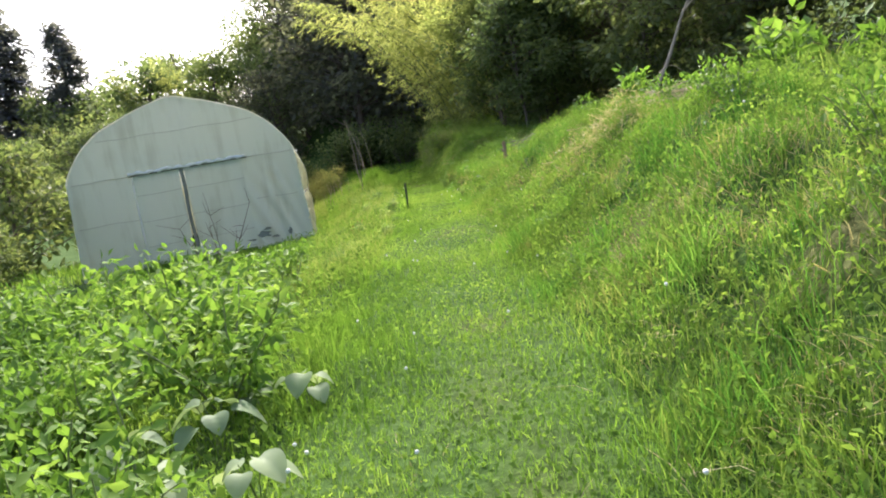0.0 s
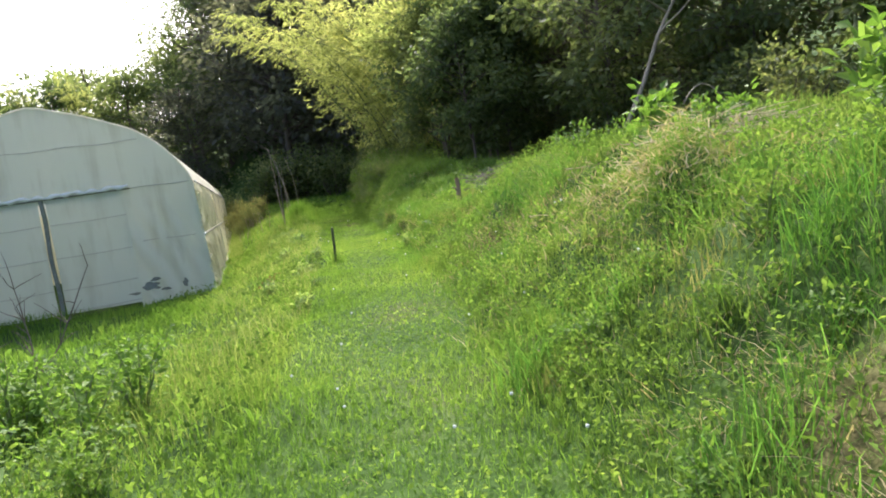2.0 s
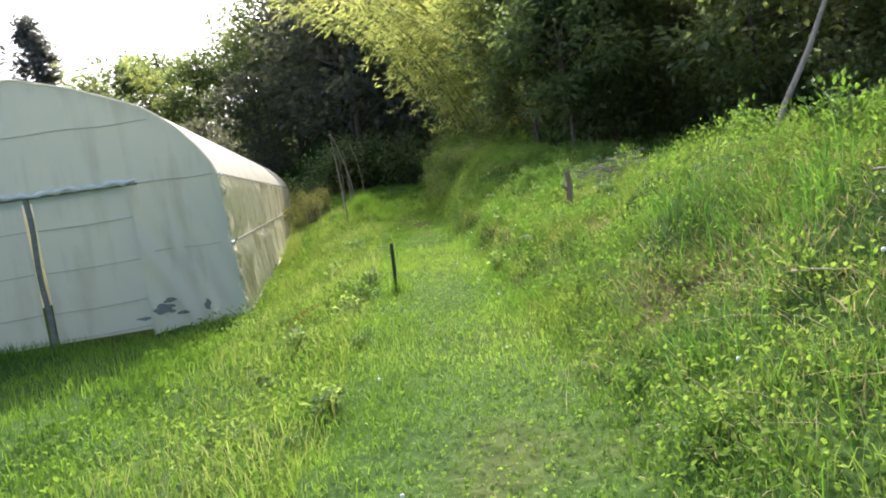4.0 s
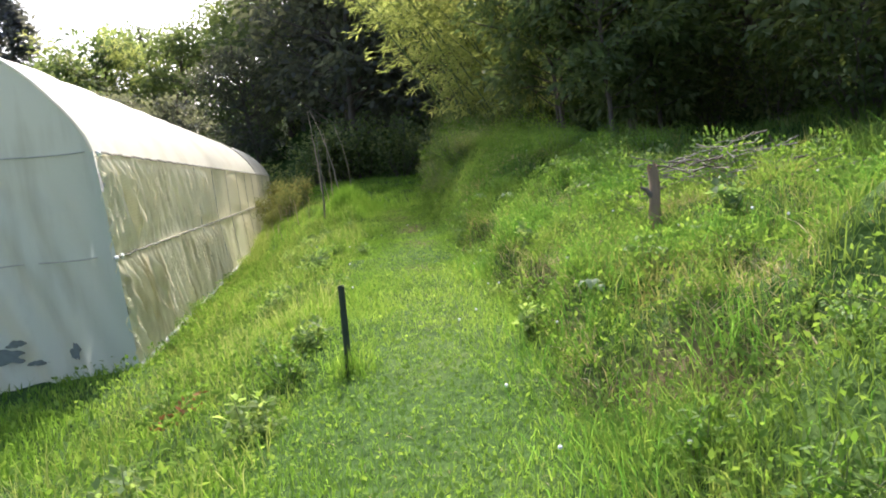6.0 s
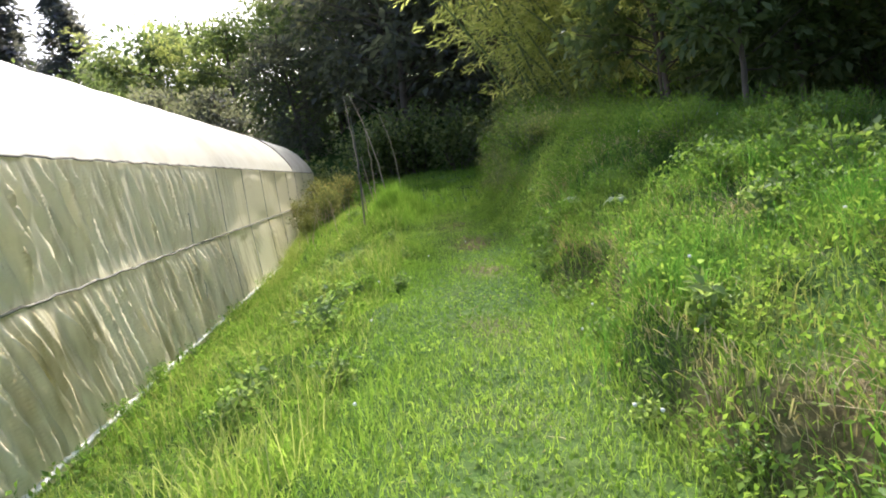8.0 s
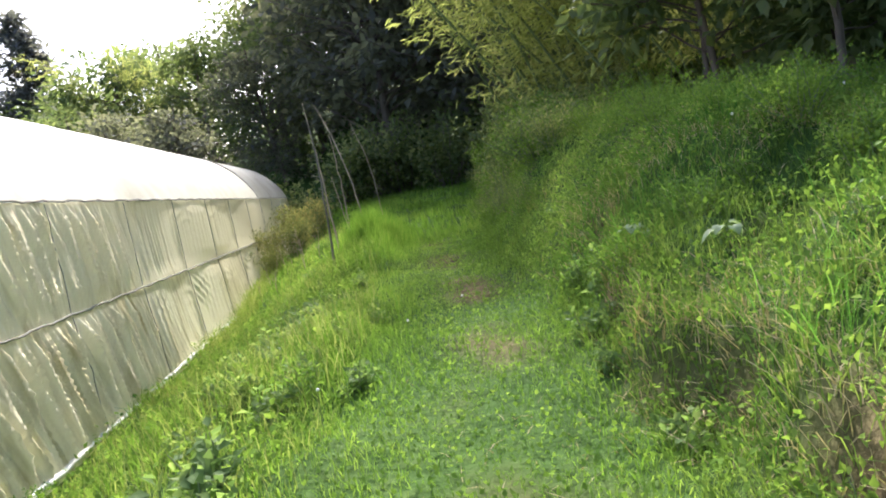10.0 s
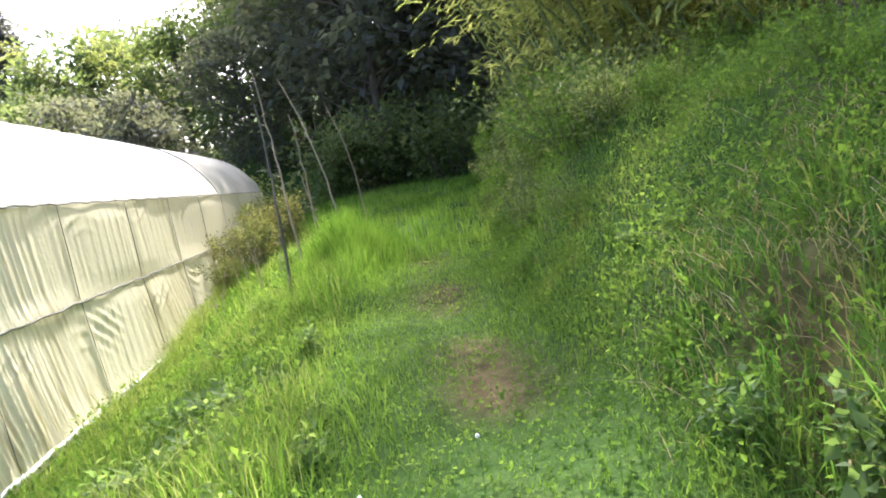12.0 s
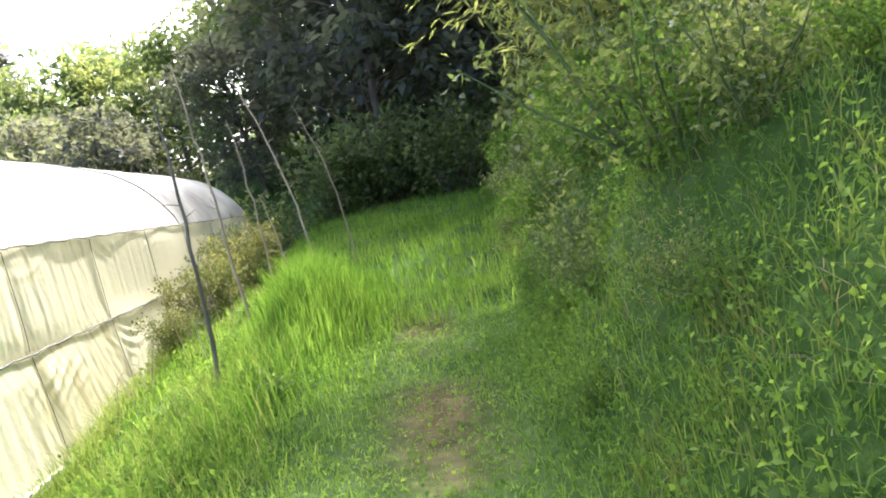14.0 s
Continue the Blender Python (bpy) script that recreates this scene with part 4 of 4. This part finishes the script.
# ---- canes, post, stump ----
def build_canes():
    rows = [((1.85, 8.8, 0.45), (1.92, 8.8, 2.55), 0.020, M_DARKCANE), ((1.90, 10.0, 0.45), (1.80, 10.0, 3.05), 0.017, M_CANE), ((2.10, 10.4, 0.6), (2.10, 10.2, 2.55), 0.014, M_CANE),
            ((2.36, 12.0, 0.7), (1.84, 12.4, 3.35), 0.016, M_CANE), ((2.70, 13.5, 0.8), (2.42, 12.8, 2.95), 0.014, M_CANE), ((2.05, 12.1, 0.7), (1.90, 12.0, 1.95), 0.013, M_CANE)]
    for k, (a, b, r, mat) in enumerate(rows):
        rng = np.random.default_rng(100 + k)
        a, b = np.array(a), np.array(b)
        a[2] = float(land(a[0], a[1])) - 0.1
        t = np.linspace(0, 1, 14)[:, None]
        bow = np.array([0.10, 0, 0.06]) * np.sin(np.pi * t) * (1.0 if k in (3, 4) else 0.25)
        p = a + (b - a) * t + bow + rng.normal(0, 0.006, (14, 3))
        c = thing("dead_cane", "tall dead stalk leaning in the grass beside the path", "cane", "dead canes")
        rod("stalk", p, np.linspace(r, r * 0.35, 14), mat, c, "", 7)
        twigs = []
        for i in range(10):
            s = rng.uniform(0.25, 1.0)
            q = np.array([np.interp(s, t[:, 0], p[:, j]) for j in range(3)])
            d = np.array([rng.normal(0, 1), rng.normal(0, 1), 0.8])
            twigs.append(tube(limb_path(rng, q, d, rng.uniform(0.05, 0.16), 0.2, 4), np.linspace(0.004, 0.0015, 4), 4))
        child("side_twig", mesh_np("side_twig", *joined(twigs), mat, True), c)["kind"] = "stuff"


def build_dead_weeds():
    """Thin dry weed stalks left standing by the curtain's far end."""
    rng = np.random.default_rng(44)
    for k in range(16):
        x, y = rng.uniform(0.35, 1.5), rng.uniform(9.5, 12.8)
        ob = thing("dead_weed", "thin dry weed stalk standing by the greenhouse", "dead weed", "dead weeds")
        z = float(land(x, y))
        p = limb_path(rng, (x, y, z - 0.05), (rng.normal(0, 0.15), rng.normal(0, 0.15), 1), rng.uniform(0.35, 0.75), 0.05, 7)
        rod("stalk", p, np.linspace(0.006, 0.002, 7), M_CANE, ob, "", 5)
        twigs = [tube(limb_path(rng, p[rng.integers(3, 7)], (rng.normal(0, 1), rng.normal(0, 1), 0.9), rng.uniform(0.05, 0.14), 0.2, 4), np.linspace(0.003, 0.0015, 4), 4) for _ in range(6)]
        child("side_twig", mesh_np("side_twig", *joined(twigs), M_CANE, True), ob)["kind"] = "stuff"
    bare = thing("bare_sapling", "leafless twiggy sapling before the greenhouse front", "sapling", "bare saplings")
    z = float(land(-1.1, -6.9))
    for k in range(4):
        p = limb_path(rng, (-1.1 + 0.06 * k, -6.9, z - 0.05), (rng.normal(0, 0.3), rng.normal(0, 0.2), 1), rng.uniform(0.9, 1.35), 0.08, 9)
        stem = rod("stem", p, np.linspace(0.009, 0.003, 9), M_BARK, bare, "", 6)
        twigs = [tube(limb_path(rng, p[rng.integers(4, 9)], (rng.normal(0, 1), rng.normal(0, 1), 0.9), rng.uniform(0.12, 0.3), 0.15, 5), np.linspace(0.004, 0.0015, 5), 4) for _ in range(7)]
        child("side_twig", mesh_np("side_twig", *joined(twigs), M_BARK, True), stem)["kind"] = "stuff"


def build_post():
    ob = thing("marker_post", "short dark green metal marker post in the grass", "post")
    z = float(land(1.9, -2.6))
    for name, dx, w, d in (("web", 0.0, 0.030, 0.008), ("flange", 0.016, 0.008, 0.030)):
        bm = bmesh.new()
        bmesh.ops.create_cube(bm, size=1.0)
        bmesh.ops.scale(bm, vec=(w, d, 0.62), verts=bm.verts)
        bmesh.ops.bevel(bm, geom=bm.edges[:], offset=0.002, segments=1, affect="EDGES")
        bmesh.ops.translate(bm, vec=(dx, 0, 0.21), verts=bm.verts)
        part(name, bm, M_POST, ob)
    ob.matrix_world = pose(1.9, -2.6, z + 0.0, 0, 2, 20)


def build_stump():
    x, y = 4.0, -2.25
    rng = np.random.default_rng(7)
    ob = thing("tree_stump", "broken brown tree stump standing in bank weeds", "stump")
    z = float(land(x, y))
    v, f = tube([(x, y, z - 0.1), (x, y, z + 0.15), (x + 0.01, y, z + 0.32), (x, y, z + 0.44)], [0.05, 0.036, 0.032, 0.034], 14)
    v[-14:, 2] += rng.normal(0, 0.03, 14)
    v += rng.normal(0, 0.004, v.shape)
    child("bole", mesh_np("bole", v, f, M_STUMP, True), ob, "peeling bark")
    bm = bmesh.new()
    bmesh.ops.create_circle(bm, cap_ends=True, radius=0.030, segments=14)
    bmesh.ops.translate(bm, vec=(x, y, z + 0.41), verts=bm.verts)
    part("cut_face", bm, M_CUT, ob, "pale broken wood")
    rod("snag", [(x, y, z + 0.22), (x - 0.06, y - 0.02, z + 0.29), (x - 0.09, y, z + 0.31)], [0.022, 0.014, 0.006], M_BARK, ob)
    # heap of cut brushwood behind it
    heap = thing("brush_heap", "tangled heap of cut brown twigs on the bank", "brush heap")
    for name, mat, n, k in (("twig_tangle", M_DARKCANE, 110, 0), ("branch_tangle", M_BARK, 36, 1)):
        sticks = []
        for i in range(n):
            px, py = 4.95 + rng.normal(0, 0.32), -1.4 + rng.normal(0, 0.3)
            a = rng.random() * 6.283
            pz = float(land(px, py)) + rng.uniform(0.02, 0.32) * math.exp(-((px - 4.95) ** 2 + (py + 1.4) ** 2) * 1.2)
            d = np.array([math.cos(a), math.sin(a), rng.normal(0, 0.25)])
            sticks.append(tube(limb_path(rng, np.array([px, py, pz]) - d * 0.3, d, rng.uniform(0.25, 0.6), 0.12, 5), np.linspace(0.009 if k else 0.005, 0.002, 5), 4))
        child(name, mesh_np(name, *joined(sticks), mat, True), heap)["kind"] = "stuff"


def build_reed_heap():
    """Cut dry reeds thrown down along the crest."""
    rng = np.random.default_rng(29)
    heap = thing("reed_heap", "pale heap of cut dry reeds lying on the bank", "reed heap")
    for name, mat, n in (("reed_layer", M_REED, 120), ("weathered_reed", M_CANE, 50)):
        sticks = []
        for i in range(n):
            px, py = 4.55 + rng.normal(0, 0.42), -8.1 + rng.normal(0, 0.25)
            a = rng.normal(-0.35, 0.45)
            pz = float(land(px, py)) + rng.uniform(0.02, 0.2) * math.exp(-((px - 4.55) ** 2 + 2 * (py + 8.1) ** 2) * 0.8)
            d = np.array([math.cos(a), math.sin(a), rng.normal(0, 0.10)])
            ln = rng.uniform(0.25, 0.75)
            sticks.append(tube(limb_path(rng, np.array([px, py, pz]) - d * ln / 2, d, ln, 0.07, 6, -0.01), np.linspace(0.0055, 0.002, 6), 4))
        child(name, mesh_np(name, *joined(sticks), mat, True), heap)["kind"] = "stuff"


def build_leaning_tree():
    rng = np.random.default_rng(77)
    ob = thing("leaning_tree", "bare leaning grey tree trunk at the wood's edge", "tree")
    z = float(land(8.1, 0.2))
    trunk = np.array([(8.1, 0.2, z - 0.1), (8.5, 0.2, z + 0.7), (9.0, 0.2, z + 1.5), (9.5, 0.2, z + 2.5), (10.3, 0.3, z + 3.6), (10.9, 0.4, z + 4.9)])
    rod("trunk", trunk, [0.06, 0.05, 0.045, 0.038, 0.03, 0.02], M_CANE, ob)
    for k in range(5):
        p = trunk[3] + (trunk[5] - trunk[3]) * (k / 5)
        rod("limb", limb_path(rng, p, (rng.normal(0, 1), rng.normal(0, 1), 0.6), 1.4, 0.12, 6), np.linspace(0.03, 0.006, 6), M_CANE, ob)


build_leaning_tree()
build_canes()
build_dead_weeds()
build_post()
build_stump()
build_reed_heap()


# ---- grass ----
def blades(rng, x, y, height, width, lean=0.5, lift=0.0):
    """Tapered blades bent at the middle, five points each."""
    n = len(x)
    z = land(x, y) + lift
    h = height * rng.uniform(0.5, 1.25, n)
    a = rng.random(n) * 2 * np.pi
    b = rng.random(n) * 2 * np.pi
    k = lean * rng.random(n) * h
    base = np.stack([x, y, z - 0.01], -1)
    side = np.stack([np.cos(a), np.sin(a), 0 * a], -1) * (width * rng.uniform(0.6, 1.3, n))[:, None] * 0.5
    bend = np.stack([np.cos(b) * k, np.sin(b) * k, 0 * k], -1)
    up = np.stack([0 * h, 0 * h, h], -1)
    mid, tip = base + up * 0.6 + bend * 0.35, base + up * (1 - 0.25 * rng.random(n))[:, None] + bend
    v = np.stack([base - side, base + side, mid - side * 0.75, mid + side * 0.75, tip], 1).reshape(-1, 3)
    i = np.arange(n)[:, None] * 5
    f = np.concatenate([i + [0, 1, 3], i + [0, 3, 2], i + [2, 3, 4]], 1).reshape(-1, 3)
    return v, f


def strewn(rng, n, y0, y1, u0, u1):
    y = rng.uniform(y0, y1, n)
    u = u0 + (u1 - u0) * rng.random(n)
    x = u + np.interp(y, PY, PX)
    keep = ~((x < 0.14) & (y > -0.08))
    return x[keep], y[keep]


def stuff(name, label, category, pieces, mat):
    tagged(new(name, mesh_np(name, *joined(pieces), mat)), label, category, kind="stuff")


def build_grass():
    rng = np.random.default_rng(17)
    tall = lambda x, y: 1.0 + 0.55 * np.clip(wave(x, y, 1.3, 4), -0.6, 1)  # noqa: E731
    p = []
    x, y = strewn(rng, 90000, -15.5, 10.5, -1.1, 0.95)
    keep = rng.random(len(x)) > 0.65 * worn_share(x, y)
    x, y = x[keep], y[keep]
    worn = 0.55 + 0.45 * step01(np.abs(path_u(x, y)), 0.1, 0.6)
    p.append(blades(rng, x, y, 0.095 * tall(x, y) * worn, 0.0052, 1.3))
    x, y = strewn(rng, 38000, -15.0, 14.0, -3.2, -0.8)
    p.append(blades(rng, x, y, 0.15 * tall(x, y), 0.009, 0.9))
    x, y = strewn(rng, 9000, -6.0, 0.0, -6.5, -2.5)
    p.append(blades(rng, x, y, 0.14 * tall(x, y), 0.012, 0.8))
    x, y = rng.uniform(-12, -4.75, 9000), rng.uniform(-12, 6, 9000)
    p.append(blades(rng, x, y, 0.26, 0.02, 0.8))
    x, y = strewn(rng, 18000, 9.0, 26.0, -2.5, 3.0)
    p.append(blades(rng, x, y, 0.2, 0.014, 0.7))
    x, y = rng.normal(1.9, 0.07, 160), rng.normal(-2.6, 0.07, 160)
    p.append(blades(rng, x, y, 0.2, 0.007, 0.7))
    # the tall hummock at the left edge of the path
    x, y = rng.normal(2.45, 0.36, 5200), rng.normal(9.9, 0.95, 5200)
    p.append(blades(rng, x, y, 0.46 * np.exp(-((x - 2.45) / 0.6) ** 2 - ((y - 10.0) / 1.5) ** 2) + 0.08, 0.009, 0.6))
    x, y = rng.normal(2.2, 0.22, 1500), rng.uniform(4.0, 9.5, 1500)
    p.append(blades(rng, x, y, 0.2 * tall(x, y), 0.008, 0.8))
    stuff("meadow_grass", "bright green short meadow grass along the trodden path", "grass", p, M_GRASS)
    p = []
    x, y = strewn(rng, 11000, -9.0, 13.5, -2.3, -0.75)
    p.append(blades(rng, x, y, 0.24 * tall(x, y), 0.0055, 1.1))
    x = rng.uniform(0.14, 0.55, 5000)
    y = rng.uniform(0.0, 14.0, 5000)
    p.append(blades(rng, x, y, 0.14 + 0.16 * step01(y, 5, 10), 0.006, 1.0))
    stuff("verge_grass", "scruffy yellowish grass between path and greenhouse", "grass", p, M_SEDGE)
    p = []
    x, y = strewn(rng, 62000, -15.5, 6.0, 0.55, 3.2)
    keep = rng.random(len(x)) > 0.9 * worn_share(x, y)
    x, y = x[keep], y[keep]
    p.append(blades(rng, x, y, 0.115 * tall(x, y), 0.006, 1.3))
    x, y = strewn(rng, 20000, -14.0, 5.0, 3.2, 8.0)
    p.append(blades(rng, x, y, 0.26 * tall(x, y), 0.014, 0.9))
    x, y = strewn(rng, 10000, 4.5, 14.0, 0.45, 3.3)
    p.append(blades(rng, x + 0.17 * np.clip(y - 7, 0, 9), y, 0.13, 0.007, 1.3))
    for k in range(150):
        cy = rng.uniform(-14.5, 6)
        cx = float(np.interp(cy, PY, PX)) + rng.uniform(0.7, 3.2)
        n = 60
        p.append(blades(rng, rng.normal(cx, 0.06, n), rng.normal(cy, 0.06, n), rng.uniform(0.12, 0.25), 0.006, 1.3))
    stuff("bank_grass", "tufted green and drying grass over the bank", "grass", p, M_BANKGRASS)
    p = []
    for k in range(110):
        cy = rng.uniform(-14.5, 4)
        cx = float(np.interp(cy, PY, PX)) + rng.uniform(0.6, 2.6)
        n, w = 150, rng.uniform(0.08, 0.2)
        p.append(blades(rng, rng.normal(cx, w, n), rng.normal(cy, w, n), rng.uniform(0.16, 0.3), 0.005, 1.3))
    stuff("tussock_grass", "soft deep green grass tussocks on the bank", "grass", p, M_TUSSOCK)
    p = []
    for k in range(200):
        cy = rng.uniform(-14.5, 7)
        cx = float(np.interp(cy, PY, PX)) + rng.uniform(0.75, 2.8)
        n = int(rng.uniform(40, 120))
        x, y = rng.normal(cx, 0.16, n), rng.normal(cy, 0.2, n)
        p.append(blades(rng, x, y, 0.10, 0.006, 3.2))
    for k in range(26):
        cy = rng.uniform(-15.2, -11)
        cx = float(np.interp(cy, PY, PX)) + rng.uniform(0.7, 2.0)
        x, y = rng.normal(cx, 0.14, 90), rng.normal(cy, 0.16, 90)
        p.append(blades(rng, x, y, 0.08, 0.006, 3.2))
    x, y = strewn(rng, 2400, -15, 9, -0.45, 0.45)
    keep = wave(x, y, 1.7, 6) > 0.2
    p.append(blades(rng, x[keep], y[keep], 0.035, 0.006, 3.5))
    y = rng.uniform(-3.8, 4.2, 1500)
    x = np.interp(y, PY, PX) + 0.80 + 0.10 * np.sin(2.3 * y) + 0.05 * np.sin(5.9 * y + 1) + rng.normal(0.02, 0.07, 1500)
    p.append(blades(rng, x, y, 0.11, 0.006, 1.8))
    x, y = rng.normal(3.25, 0.22, 900), rng.normal(-8.9, 0.42, 900)
    p.append(blades(rng, x, y, 0.055, 0.009, 9.0, rng.uniform(0.08, 0.28, 900)))
    stuff("dry_straw", "pale dry straw lying among the grass", "straw", p, M_STRAW)
    p = []
    x, y = strewn(rng, 42000, -15.5, 9.0, -1.5, 1.3)
    at = np.stack([x, y, land(x, y) + rng.uniform(0.01, 0.09, len(x))], -1)
    p.append(leaves(rng, at, rng.normal(0, 0.6, at.shape) + [0, 0, 0.35], 0.024, 0.8, 0.0))
    x, y = strewn(rng, 46000, -15.5, 5.0, 0.6, 3.5)
    at = np.stack([x, y, land(x, y) + rng.uniform(0.02, 0.2, len(x))], -1)
    p.append(leaves(rng, at, rng.normal(0, 0.6, at.shape) + [0, 0, 0.3], 0.032, 0.6, 0.0))
    x, y = strewn(rng, 34000, 3.0, 12.0, 0.45, 3.0)
    x = x + 0.17 * np.clip(y - 7, 0, 9)
    at = np.stack([x, y, land(x, y) + rng.uniform(0.02, 0.25, len(x))], -1)
    p.append(leaves(rng, at, rng.normal(0, 0.6, at.shape) + [0, 0, 0.3], 0.026, 0.55, 0.0))
    x, y = strewn(rng, 16000, -14, 13.0, -3.2, -0.9)
    at = np.stack([x, y, land(x, y) + rng.uniform(0.02, 0.16, len(x))], -1)
    p.append(leaves(rng, at, rng.normal(0, 0.6, at.shape) + [0, 0, 0.3], 0.05, 0.6, 0.0))
    q, w = [], []
    for cx, cy in zip(*strewn(rng, 70, -14.5, 4.0, -0.9, 2.6)):
        z0, hh = float(land(cx, cy)), rng.uniform(0.08, 0.2)
        q.append(tube([(cx, cy, z0), (cx + 0.01, cy, z0 + hh)], [0.0015, 0.001], 4))
        a = np.linspace(0, np.pi, 6)
        w.append(tube(np.stack([0 * a + cx + 0.01, 0 * a + cy, z0 + hh + 0.008 - 0.008 * np.cos(a)], -1), 0.008 * np.sin(a) + 0.0005, 7))
    x, y = rng.normal(0.92, 0.08, 50), rng.normal(-2.4, 0.07, 50)
    at = np.stack([x, y, land(x, y) + rng.uniform(0.04, 0.13, 50)], -1)
    stuff("dead_leaf_litter", "reddish brown dead leaves lying in the grass", "leaf litter", [leaves(rng, at, rng.normal(0, 1, at.shape), 0.045, 0.6, 0.0)], M_LITTER)
    stuff("flower_stalks", "thin green flower stalks in the grass", "flower stalks", q, M_STEM)
    stuff("white_flower_heads", "small white seed heads and clover flowers", "flowers", w, M_FLOWER)
    stuff("ground_herbs", "small round-leaved herbs and clover in the grass", "herbs", p, M_CLOVER)


build_grass()
